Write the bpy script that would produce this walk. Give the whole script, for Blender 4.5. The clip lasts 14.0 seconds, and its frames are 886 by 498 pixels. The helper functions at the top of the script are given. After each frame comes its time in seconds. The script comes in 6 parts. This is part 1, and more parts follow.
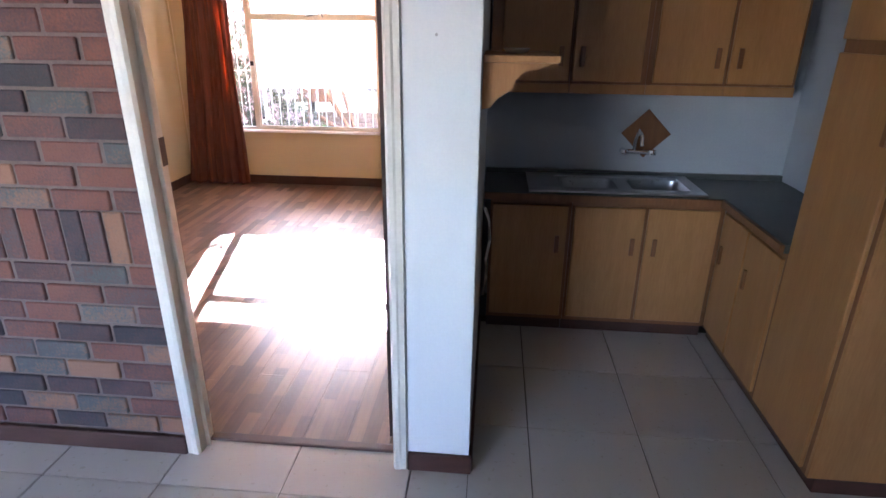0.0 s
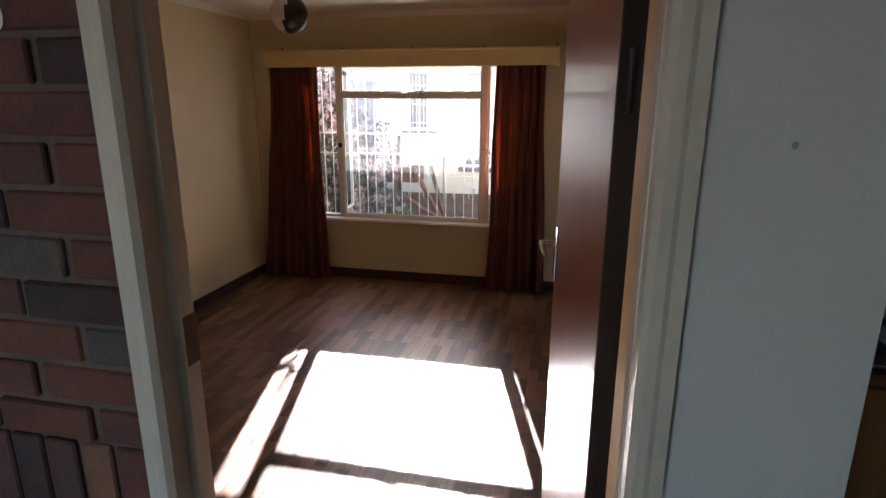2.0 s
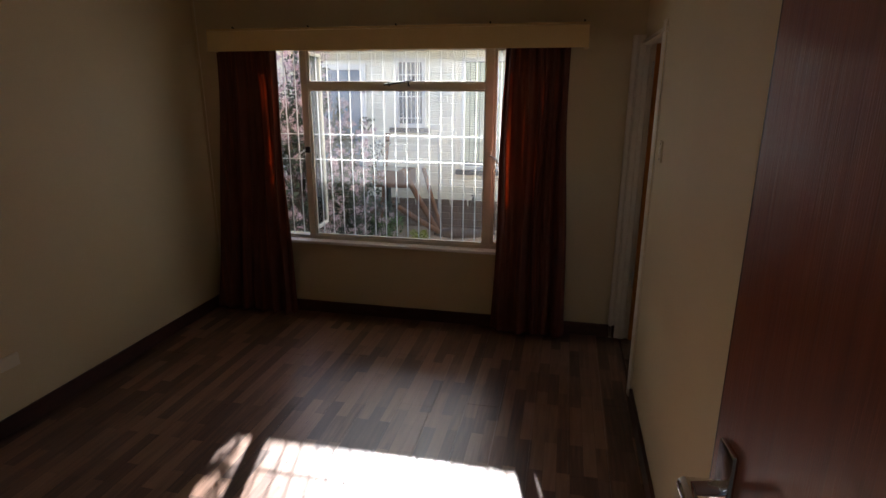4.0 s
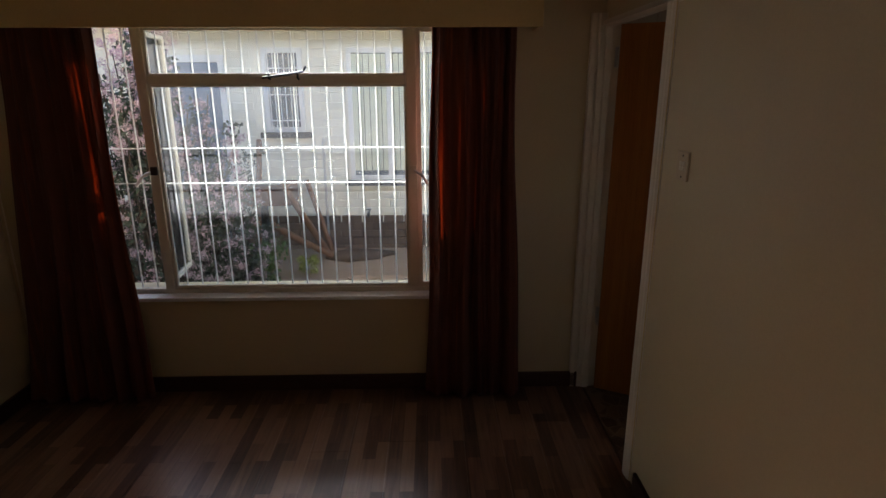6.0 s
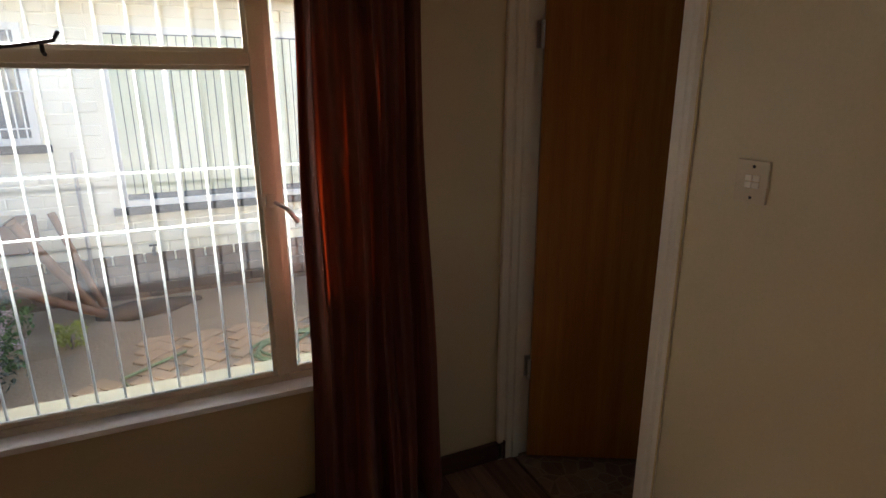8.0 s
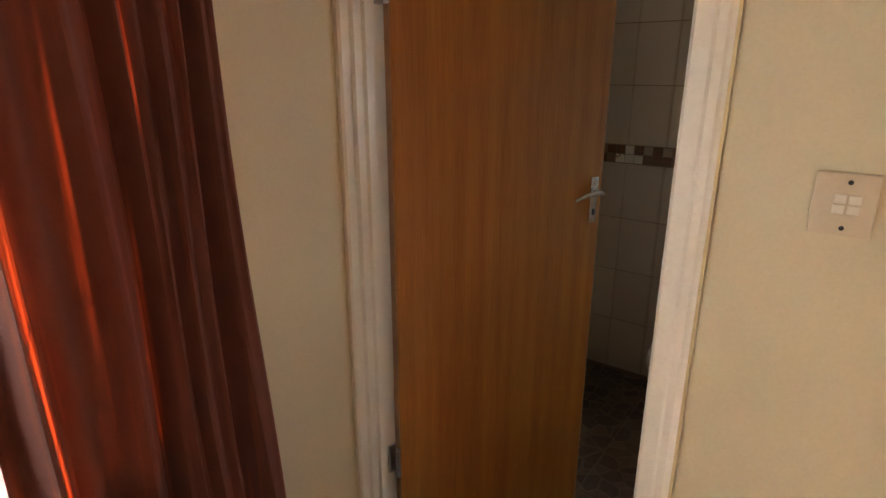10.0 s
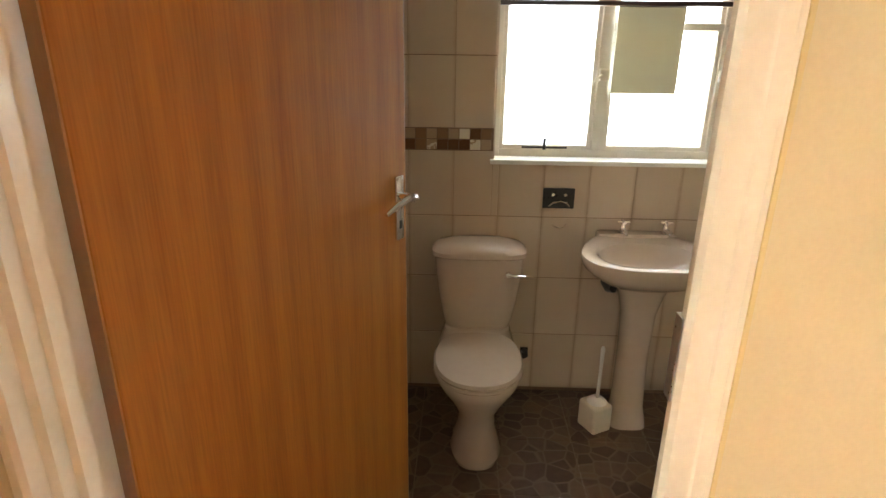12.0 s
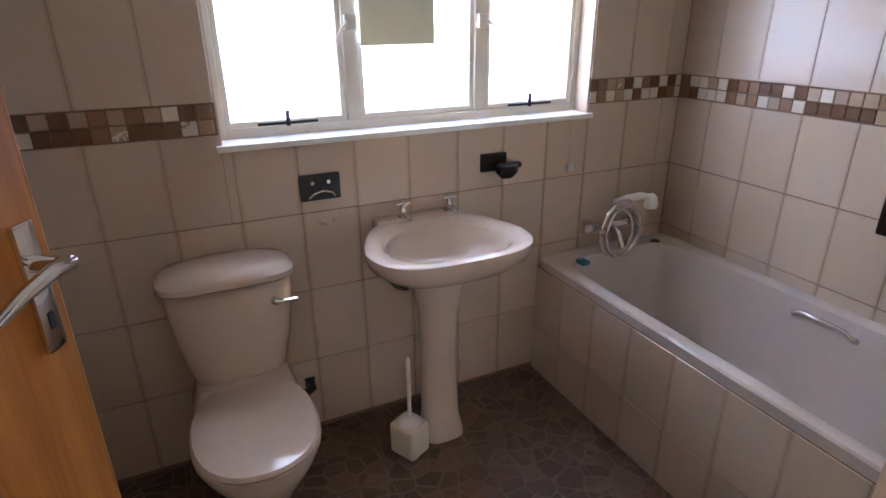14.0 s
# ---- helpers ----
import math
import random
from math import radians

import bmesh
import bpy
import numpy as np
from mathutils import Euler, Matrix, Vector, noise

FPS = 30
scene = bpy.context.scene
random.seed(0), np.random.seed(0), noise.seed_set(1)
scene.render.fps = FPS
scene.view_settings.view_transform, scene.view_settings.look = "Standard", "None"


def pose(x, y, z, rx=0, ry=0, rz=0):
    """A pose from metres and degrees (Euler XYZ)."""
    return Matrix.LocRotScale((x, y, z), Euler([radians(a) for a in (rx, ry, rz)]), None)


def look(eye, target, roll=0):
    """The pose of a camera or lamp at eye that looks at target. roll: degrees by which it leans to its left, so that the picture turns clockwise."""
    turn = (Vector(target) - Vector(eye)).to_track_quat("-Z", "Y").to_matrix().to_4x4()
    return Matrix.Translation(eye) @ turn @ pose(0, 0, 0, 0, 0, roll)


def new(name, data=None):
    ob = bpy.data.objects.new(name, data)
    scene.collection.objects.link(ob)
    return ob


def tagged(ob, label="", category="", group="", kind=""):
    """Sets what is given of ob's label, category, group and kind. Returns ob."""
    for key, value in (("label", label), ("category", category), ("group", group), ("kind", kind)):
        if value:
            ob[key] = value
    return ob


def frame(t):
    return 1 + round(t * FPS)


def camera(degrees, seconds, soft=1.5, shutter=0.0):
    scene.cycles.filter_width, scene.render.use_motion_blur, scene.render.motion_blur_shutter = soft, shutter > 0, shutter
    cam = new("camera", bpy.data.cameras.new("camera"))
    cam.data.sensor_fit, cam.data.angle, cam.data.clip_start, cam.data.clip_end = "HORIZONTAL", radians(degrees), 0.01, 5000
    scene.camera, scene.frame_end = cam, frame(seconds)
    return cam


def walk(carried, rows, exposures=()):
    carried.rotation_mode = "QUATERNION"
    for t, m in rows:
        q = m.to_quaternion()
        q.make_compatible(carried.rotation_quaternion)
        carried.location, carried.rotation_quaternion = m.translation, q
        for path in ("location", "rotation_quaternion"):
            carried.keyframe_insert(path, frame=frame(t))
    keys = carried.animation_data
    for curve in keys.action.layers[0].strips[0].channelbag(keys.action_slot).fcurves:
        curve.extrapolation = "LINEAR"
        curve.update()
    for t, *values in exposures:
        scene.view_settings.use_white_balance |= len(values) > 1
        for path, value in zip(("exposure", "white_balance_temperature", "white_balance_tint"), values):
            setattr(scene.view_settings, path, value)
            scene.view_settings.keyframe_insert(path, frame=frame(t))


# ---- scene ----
cam = camera(76.2, 14.0, 1.5)
PATH = [
    (0, (1.277, 0.13, 1.688), (1.115, 1.984, 0.955), 0.6),
    (0.5, (1.157, 0.374, 1.716), (0.856, 2.212, 0.988), 0.6),
    (1, (1.03, 0.624, 1.665), (0.641, 2.478, 1.023), 0.0),
    (1.5, (0.934, 0.849, 1.713), (0.513, 2.738, 1.208), 0.2),
    (2, (0.81, 1.132, 1.72), (0.394, 3.02, 1.21), 0.2),
    (2.5, (0.764, 1.414, 1.736), (0.331, 3.297, 1.22), 0.3),
    (5, (0.34, 2.712, 1.74), (0.043, 4.612, 1.189), 0.1),
    (5.5, (0.2, 2.936, 1.716), (0.087, 4.86, 1.181), 0.1),
    (6, (0.15, 3.197, 1.724), (0.193, 5.119, 1.175), -0.2),
    (6.5, (0.079, 3.474, 1.712), (0.262, 5.392, 1.176), 0.0),
    (7, (-0.102, 3.735, 1.722), (0.3, 5.611, 1.161), -0.3),
    (7.5, (-0.171, 3.962, 1.698), (0.431, 5.789, 1.152), -0.1),
    (8, (-0.187, 4.246, 1.675), (0.601, 6.001, 1.125), -0.2),
    (8.5, (-0.15, 4.49, 1.662), (0.813, 6.155, 1.112), -0.2),
    (9, (-0.131, 4.73, 1.642), (1.013, 6.274, 1.09), -0.2),
    (11.5, (0.267, 5.620, 1.685), (2.135, 5.901, 1.030), 0.8),
    (12, (0.438, 5.695, 1.600), (2.327, 5.755, 0.945), 0.7),
    (12.5, (0.653, 5.737, 1.558), (2.526, 5.535, 0.887), 1.0),
    (13, (0.773, 5.718, 1.533), (2.613, 5.316, 0.860), 0.4),
    (13.5, (0.932, 5.699, 1.529), (2.701, 5.112, 0.804), 0.1),
    (14, (1.019, 5.670, 1.529), (2.700, 4.892, 0.773), -0.5),
]
EXPOSURES = [(0.0, 5.95, 5700, 28), (0.3, 5.1, 5650, 29), (0.6, 4.4, 5650, 29), (1.0, 3.95, 5800, 25), (1.5, 3.75, 6000, 22), (2.0, 3.55, 6050, 20), (2.7, 3.4, 6100, 18), (4.8, 2.1, 5900, 14), (6.5, 2.1, 5900, 14),
             (7.5, 2.6, 6000, 14), (8.2, 3.1, 6000, 12), (8.5, 4.0, 6000, 12), (9.2, 4.4, 6000, 12), (11.3, 5.9, 5400, 10), (12.0, 5.9, 6700, 10), (12.5, 5.8, 7500, 24), (13.0, 5.7, 7000, 22),
             (13.5, 5.75, 5900, 22), (14.0, 5.85, 5300, 24)]
walk(cam, [(t, look(eye, target, roll)) for t, eye, target, roll in PATH], EXPOSURES)
SUN_STRENGTH, SKY_STRENGTH = 5.0, 0.12
HALL_LAMP, BATH_LAMP = 0.85, 0.38

# ---- world, sun and daylight ----
SUN_DIR = Vector((-0.415, 1.660, 1.0)).normalized()
world = bpy.data.worlds.new("sky_world")
scene.world = world
world.use_nodes = True
wn = world.node_tree.nodes
sky = wn.new("ShaderNodeTexSky")
sky.sky_type = "NISHITA"
sky.sun_disc = False
sky.sun_elevation = math.asin(SUN_DIR.z)
sky.sun_rotation = math.atan2(SUN_DIR.x, SUN_DIR.y)
world.node_tree.links.new(sky.outputs[0], wn["Background"].inputs[0])
wn["Background"].inputs[1].default_value = SKY_STRENGTH

sun_data = bpy.data.lights.new("sun", "SUN")
sun_data.energy, sun_data.angle, sun_data.color = SUN_STRENGTH, radians(0.53), (1.0, 0.94, 0.84)
sun = new("sun", sun_data)
sun.matrix_world = look(SUN_DIR * 30, (0, 0, 0))


def window_lamp(name, eye, target, w, h, power, color):
    d = bpy.data.lights.new(name, "AREA")
    d.shape, d.size, d.size_y, d.energy, d.color = "RECTANGLE", w, h, power, color
    lamp = new(name, d)
    lamp.matrix_world = look(eye, target)
    return lamp


# added lamp at an unseen window, lighting hall and kitchen from behind
window_lamp("hall_window_daylight", (-1.6, -2.55, 1.5), (-1.2, 0, 1.2), 1.9, 1.2, HALL_LAMP, (0.74, 0.87, 1.0))
window_lamp("bathroom_window_daylight", (3.055, 4.85, 1.6), (1.665, 4.82, 1.2), 1.3, 0.85, BATH_LAMP, (1.0, 0.97, 0.92))


# ---- materials ----
def material(name, color, color2=None, rough=0.6, metal=0.0, scale=6.0, fine=60.0, bump=0.1, spread=1.0,
             random_by="", spec=0.5, stretch=(1, 1, 1), coat=0.0, dist=0.004):
    """A surface that varies at two scales between two colours, with fine relief."""
    m = bpy.data.materials.new(name)
    m.use_nodes = True
    nt = m.node_tree
    n, l = nt.nodes, nt.links
    bsdf = n["Principled BSDF"]
    c2 = color2 or tuple(c * 0.82 for c in color)
    co = n.new("ShaderNodeTexCoord")
    mp = n.new("ShaderNodeMapping")
    mp.inputs["Scale"].default_value = stretch
    l.new(co.outputs["Object"], mp.inputs[0])
    a = n.new("ShaderNodeTexNoise")
    a.inputs["Scale"].default_value, a.inputs["Detail"].default_value = scale, 5
    b = n.new("ShaderNodeTexNoise")
    b.inputs["Scale"].default_value, b.inputs["Detail"].default_value = fine, 4
    l.new(mp.outputs[0], a.inputs["Vector"])
    l.new(mp.outputs[0], b.inputs["Vector"])
    add = n.new("ShaderNodeMath")
    add.operation = "MULTIPLY_ADD"
    add.inputs[1].default_value = 0.45
    l.new(b.outputs["Fac"], add.inputs[0])
    sc = n.new("ShaderNodeMath")
    sc.operation = "MULTIPLY"
    sc.inputs[1].default_value = 0.55
    l.new(a.outputs["Fac"], sc.inputs[0])
    l.new(sc.outputs[0], add.inputs[2])
    last = add.outputs[0]
    if random_by:
        if random_by == "object":
            r = n.new("ShaderNodeObjectInfo").outputs["Random"]
        else:
            r = n.new("ShaderNodeNewGeometry").outputs["Random Per Island"]
        mixr = n.new("ShaderNodeMix")
        mixr.inputs["Factor"].default_value = 0.6
        l.new(last, mixr.inputs[2])
        l.new(r, mixr.inputs[3])
        last = mixr.outputs[0]
    ramp = n.new("ShaderNodeValToRGB")
    half = 0.5 if random_by else 0.22 * spread
    ramp.color_ramp.elements[0].position, ramp.color_ramp.elements[1].position = max(0, 0.5 - half), min(1, 0.5 + half)
    ramp.color_ramp.elements[0].color, ramp.color_ramp.elements[1].color = (*c2, 1), (*color, 1)
    l.new(last, ramp.inputs[0])
    l.new(ramp.outputs[0], bsdf.inputs["Base Color"])
    rr = n.new("ShaderNodeMapRange")
    rr.inputs[3].default_value, rr.inputs[4].default_value = max(0.03, rough - 0.08), min(1, rough + 0.08)
    l.new(b.outputs["Fac"], rr.inputs[0])
    l.new(rr.outputs[0], bsdf.inputs["Roughness"])
    bsdf.inputs["Metallic"].default_value = metal
    bsdf.inputs["Specular IOR Level"].default_value = spec
    bsdf.inputs["Coat Weight"].default_value = coat
    bp = n.new("ShaderNodeBump")
    bp.inputs["Strength"].default_value, bp.inputs["Distance"].default_value = bump, dist
    l.new(add.outputs[0], bp.inputs["Height"])
    l.new(bp.outputs[0], bsdf.inputs["Normal"])
    return m


def ramp_of(m):
    return next(n for n in m.node_tree.nodes if n.type == "VALTORGB").color_ramp


def stops(m, *rows):
    """Replace the colour ramp of a material by several stops."""
    r = ramp_of(m)
    for i, (p, c) in enumerate(rows):
        e = r.elements[i] if i < len(r.elements) else r.elements.new(p)
        e.position, e.color = p, (*c, 1)
    return m


def grained(name, dark, light, rough, grain=(14, 14, 0.8), scale=3.0, bump=0.08, coat=0.0, random_by=""):
    return material(name, light, dark, rough, scale=scale, fine=scale * 9, bump=bump, stretch=grain, coat=coat,
                    spread=1.3, random_by=random_by, dist=0.002)


PLASTER = material("cream_plaster", (0.64, 0.545, 0.335), (0.57, 0.48, 0.288), 0.55, scale=1.6, fine=140, bump=0.12)
PLASTER_WHITE = material("white_plaster", (0.74, 0.76, 0.74), (0.66, 0.69, 0.68), 0.5, scale=2.2, fine=120, bump=0.12)
# kitchen wall grey, set darker to carry the kitchen's dim light
KITCHEN_DIM_GREY = material("dimmed_kitchen_grey", (0.40, 0.42, 0.45), (0.34, 0.36, 0.39), 0.45, scale=2.2, fine=120, bump=0.08)
CEILING = material("white_ceiling_paint", (0.76, 0.72, 0.62), (0.70, 0.66, 0.56), 0.8, scale=2, fine=90, bump=0.05)
FRAME_PAINT = material("cream_gloss_paint", (0.78, 0.72, 0.58), (0.70, 0.63, 0.49), 0.35, scale=9, fine=90, bump=0.15)
WHITE_PAINT = material("white_gloss_paint", (0.80, 0.79, 0.76), (0.73, 0.71, 0.67), 0.35, scale=9, fine=90, bump=0.12)
STEEL_CREAM = material("cream_painted_steel", (0.74, 0.68, 0.56), (0.64, 0.585, 0.475), 0.55, scale=14, fine=120, bump=0.2)
BAR_WHITE = material("white_painted_bar", (0.80, 0.80, 0.78), (0.70, 0.69, 0.66), 0.4, scale=20, fine=160, bump=0.2)
SKIRT = grained("dark_stained_skirting", (0.035, 0.014, 0.010), (0.085, 0.035, 0.025), 0.4, grain=(3, 3, 12))
DOOR_RED = grained("red_mahogany_veneer", (0.11, 0.027, 0.012), (0.33, 0.088, 0.034), 0.34, grain=(22, 22, 0.35), bump=0.5, coat=0.15)
MARK = material("grey_wall_mark", (0.42, 0.43, 0.40), (0.36, 0.37, 0.34), 0.6, scale=12, fine=80, bump=0.1)
YELLOWED = material("yellowed_sealant", (0.66, 0.53, 0.26), (0.60, 0.47, 0.22), 0.5, scale=12, fine=80, bump=0.1)
DOOR_ORANGE = grained("orange_pine_veneer", (0.21, 0.065, 0.008), (0.45, 0.180, 0.026), 0.50, grain=(9, 9, 0.30), bump=0.2, coat=0.04)
DARK_STEEL = material("dark_worn_steel", (0.16, 0.13, 0.11), (0.07, 0.055, 0.05), 0.35, 0.8, scale=30, fine=150, bump=0.2)
YELLOW_PLASTIC = material("yellowed_plastic", (0.60, 0.50, 0.32), (0.54, 0.44, 0.28), 0.45, scale=8, fine=90, bump=0.05)
PELMET_PAINT = material("yellow_cream_paint", (0.70, 0.54, 0.25), (0.62, 0.46, 0.20), 0.5, scale=6, fine=90, bump=0.1)
BATH_GROUT = material("pale_brown_floor_grout", (0.24, 0.175, 0.125), (0.17, 0.12, 0.085), 0.9, scale=20, fine=200, bump=0.3)
SILL_WHITE = material("bright_white_sill_paint", (0.87, 0.87, 0.88), (0.81, 0.81, 0.83), 0.3, scale=9, fine=90, bump=0.1)
JAMB_PAINT = material("worn_white_frame_paint", (0.72, 0.68, 0.58), (0.63, 0.585, 0.48), 0.42, scale=9, fine=90, bump=0.15)
DOOR_ORANGE.node_tree.nodes["Principled BSDF"].inputs["Specular IOR Level"].default_value = 0.25
DOOR_EDGE = grained("dark_door_edge", (0.02, 0.010, 0.007), (0.05, 0.024, 0.014), 0.6)
CUPBOARD = grained("honey_wood_cupboard", (0.27, 0.115, 0.032), (0.42, 0.205, 0.07), 0.42, grain=(7, 7, 0.8), scale=2.2)
CUPBOARD_EDGE = grained("brown_wood_lipping", (0.13, 0.05, 0.018), (0.24, 0.10, 0.036), 0.45)
COUNTER = material("dark_green_countertop", (0.085, 0.095, 0.085), (0.05, 0.058, 0.052), 0.35, scale=40, fine=220, bump=0.05)
STEEL = material("brushed_stainless_steel", (0.60, 0.60, 0.60), (0.55, 0.55, 0.56), 0.3, 1.0, scale=12, fine=120, bump=0.01)
CHROME = material("chrome", (0.82, 0.82, 0.83), (0.74, 0.74, 0.75), 0.1, 1.0, scale=12, fine=80, bump=0.02)
BLACK_IRON = material("black_iron", (0.03, 0.028, 0.027), (0.018, 0.017, 0.017), 0.45, 0.4, scale=20, fine=150, bump=0.2)
BLACK_PLASTIC = material("black_plastic", (0.018, 0.018, 0.020), (0.012, 0.012, 0.013), 0.3, scale=12, fine=120, bump=0.05)
CERAMIC = material("beige_glazed_ceramic", (0.56, 0.455, 0.365), (0.52, 0.42, 0.335), 0.12, scale=3, fine=30, bump=0.02, coat=0.5)
BATH_ENAMEL = material("pale_beige_bath_enamel", (0.58, 0.51, 0.46), (0.53, 0.465, 0.415), 0.14, scale=3, fine=30, bump=0.02, coat=0.5)
PLASTIC_CREAM = material("cream_plastic", (0.72, 0.66, 0.52), (0.66, 0.60, 0.46), 0.4, scale=8, fine=90, bump=0.05)
GROUT = material("brown_grout", (0.26, 0.17, 0.11), (0.17, 0.105, 0.065), 0.9, scale=20, fine=200, bump=0.3)
GROUT_DARK = material("dark_floor_grout", (0.13, 0.11, 0.095), (0.085, 0.07, 0.06), 0.9, scale=20, fine=200, bump=0.3)
WALL_TILE = material("sand_glazed_wall_tile", (0.61, 0.495, 0.385), (0.50, 0.395, 0.30), 0.2, scale=5, fine=26, bump=0.06, coat=0.3, random_by="object")
MOSAIC = stops(material("brown_white_mosaic_tile", (0.7, 0.62, 0.5), (0.2, 0.1, 0.05), 0.25, scale=12, fine=60, bump=0.05, coat=0.3, random_by="object"),
               (0.0, (0.15, 0.072, 0.034)), (0.30, (0.25, 0.145, 0.078)), (0.52, (0.40, 0.285, 0.185)), (0.70, (0.68, 0.60, 0.49)))
next(n for n in MOSAIC.node_tree.nodes if n.type == "MIX").inputs["Factor"].default_value = 0.96
ramp_of(MOSAIC).interpolation = "CONSTANT"


def browned_edges(m, half, edge):
    """Glaze that turns browner towards the upright sides of a tile."""
    n, l = m.node_tree.nodes, m.node_tree.links
    base = n["Principled BSDF"].inputs["Base Color"]
    was = base.links[0].from_socket
    co = n.new("ShaderNodeTexCoord")
    sep = n.new("ShaderNodeSeparateXYZ")
    l.new(co.outputs["Object"], sep.inputs[0])
    ab = n.new("ShaderNodeMath")
    ab.operation = "ABSOLUTE"
    l.new(sep.outputs["X"], ab.inputs[0])
    no = n.new("ShaderNodeTexNoise")
    no.inputs["Scale"].default_value, no.inputs["Detail"].default_value = 9, 5
    l.new(co.outputs["Object"], no.inputs["Vector"])
    ad = n.new("ShaderNodeMath")
    ad.operation = "MULTIPLY_ADD"
    ad.inputs[1].default_value = half * 0.28
    l.new(no.outputs["Fac"], ad.inputs[0])
    l.new(ab.outputs[0], ad.inputs[2])
    rg = n.new("ShaderNodeMapRange")
    rg.inputs[1].default_value, rg.inputs[2].default_value, rg.inputs[3].default_value, rg.inputs[4].default_value = half * 1.00, half * 1.20, 0.0, 0.50
    l.new(ad.outputs[0], rg.inputs[0])
    mx = n.new("ShaderNodeMix")
    mx.data_type = "RGBA"
    l.new(rg.outputs[0], mx.inputs["Factor"])
    l.new(was, mx.inputs[6])
    mx.inputs[7].default_value = (*edge, 1)
    l.new(mx.outputs[2], base)


browned_edges(WALL_TILE, 0.1, (0.33, 0.215, 0.135))
HALL_TILE = material("cream_floor_tile", (0.46, 0.42, 0.37), (0.385, 0.345, 0.30), 0.3, scale=4, fine=40, bump=0.05, coat=0.15, random_by="object")
BRICK = stops(material("mixed_face_brick", (0.3, 0.12, 0.08), (0.05, 0.04, 0.04), 0.8, scale=14, fine=110, bump=0.6, random_by="object", dist=0.006),
              (0.22, (0.035, 0.028, 0.03)), (0.34, (0.085, 0.040, 0.036)), (0.45, (0.17, 0.060, 0.038)), (0.55, (0.10, 0.048, 0.042)), (0.65, (0.075, 0.08, 0.075)), (0.76, (0.24, 0.115, 0.065)))
MORTAR = material("brown_mortar", (0.19, 0.135, 0.11), (0.12, 0.085, 0.07), 0.95, scale=22, fine=160, bump=0.5)
PAINTED_BRICK = material("cream_painted_brick", (0.84, 0.79, 0.65), (0.76, 0.71, 0.57), 0.75, scale=9, fine=80, bump=0.4, random_by="island")
PLINTH_BRICK = material("weathered_brown_brick", (0.22, 0.145, 0.10), (0.10, 0.07, 0.05), 0.85, scale=12, fine=90, bump=0.5, random_by="object")
PAVER = material("sandy_paving_brick", (0.55, 0.37, 0.22), (0.40, 0.25, 0.145), 0.85, scale=9, fine=90, bump=0.5, random_by="island")
SOIL = material("dry_brown_soil", (0.40, 0.29, 0.185), (0.26, 0.18, 0.115), 0.95, scale=5, fine=45, bump=0.9, dist=0.02)
ROOF = material("grey_roof_sheet", (0.20, 0.19, 0.18), (0.14, 0.13, 0.125), 0.6, scale=4, fine=60, bump=0.2)
BLUE_DOOR = material("blue_grey_painted_door", (0.16, 0.20, 0.27), (0.12, 0.155, 0.215), 0.45, scale=5, fine=70, bump=0.1)
DARK_GLASS = material("dark_window_glass", (0.10, 0.12, 0.14), (0.07, 0.085, 0.10), 0.06, scale=2, fine=20, bump=0.01, coat=0.5)
BLIND_GREEN = material("pale_green_blind", (0.66, 0.67, 0.50), (0.58, 0.59, 0.43), 0.6, scale=6, fine=60, bump=0.05)
RUST = material("rusty_steel", (0.20, 0.085, 0.042), (0.10, 0.045, 0.026), 0.75, scale=9, fine=70, bump=0.4)
LOG = grained("weathered_log", (0.13, 0.055, 0.025), (0.30, 0.14, 0.065), 0.75, bump=0.5)
LEAF = material("green_leaf", (0.13, 0.21, 0.04), (0.05, 0.10, 0.02), 0.5, scale=9, fine=60, bump=0.1, random_by="island")
LEAF_YELLOW = material("yellow_green_leaf", (0.42, 0.40, 0.04), (0.20, 0.24, 0.03), 0.5, scale=9, fine=60, bump=0.1, random_by="island")
LEAF_DARK = material("dark_leaf", (0.07, 0.085, 0.045), (0.03, 0.04, 0.022), 0.55, scale=9, fine=60, bump=0.1, random_by="island")
BLOSSOM = material("dusty_pink_blossom", (0.62, 0.46, 0.48), (0.42, 0.28, 0.30), 0.7, scale=9, fine=60, bump=0.1, random_by="island")
BARK = material("brown_bark", (0.12, 0.085, 0.06), (0.06, 0.042, 0.03), 0.9, scale=9, fine=60, bump=0.6)
HOSE = material("green_garden_hose", (0.24, 0.27, 0.13), (0.17, 0.20, 0.09), 0.5, scale=9, fine=60, bump=0.1)
LAMP_WHITE = material("white_opal_shade", (0.78, 0.77, 0.74), (0.74, 0.73, 0.70), 0.25, scale=6, fine=50, bump=0.02)
BLIND_DARK = grained("dark_wood_slat", (0.03, 0.014, 0.012), (0.07, 0.032, 0.026), 0.4, grain=(8, 1, 8))
BLUE_SOAP = material("blue_plastic", (0.05, 0.22, 0.30), (0.04, 0.17, 0.24), 0.4, scale=12, fine=60, bump=0.05)


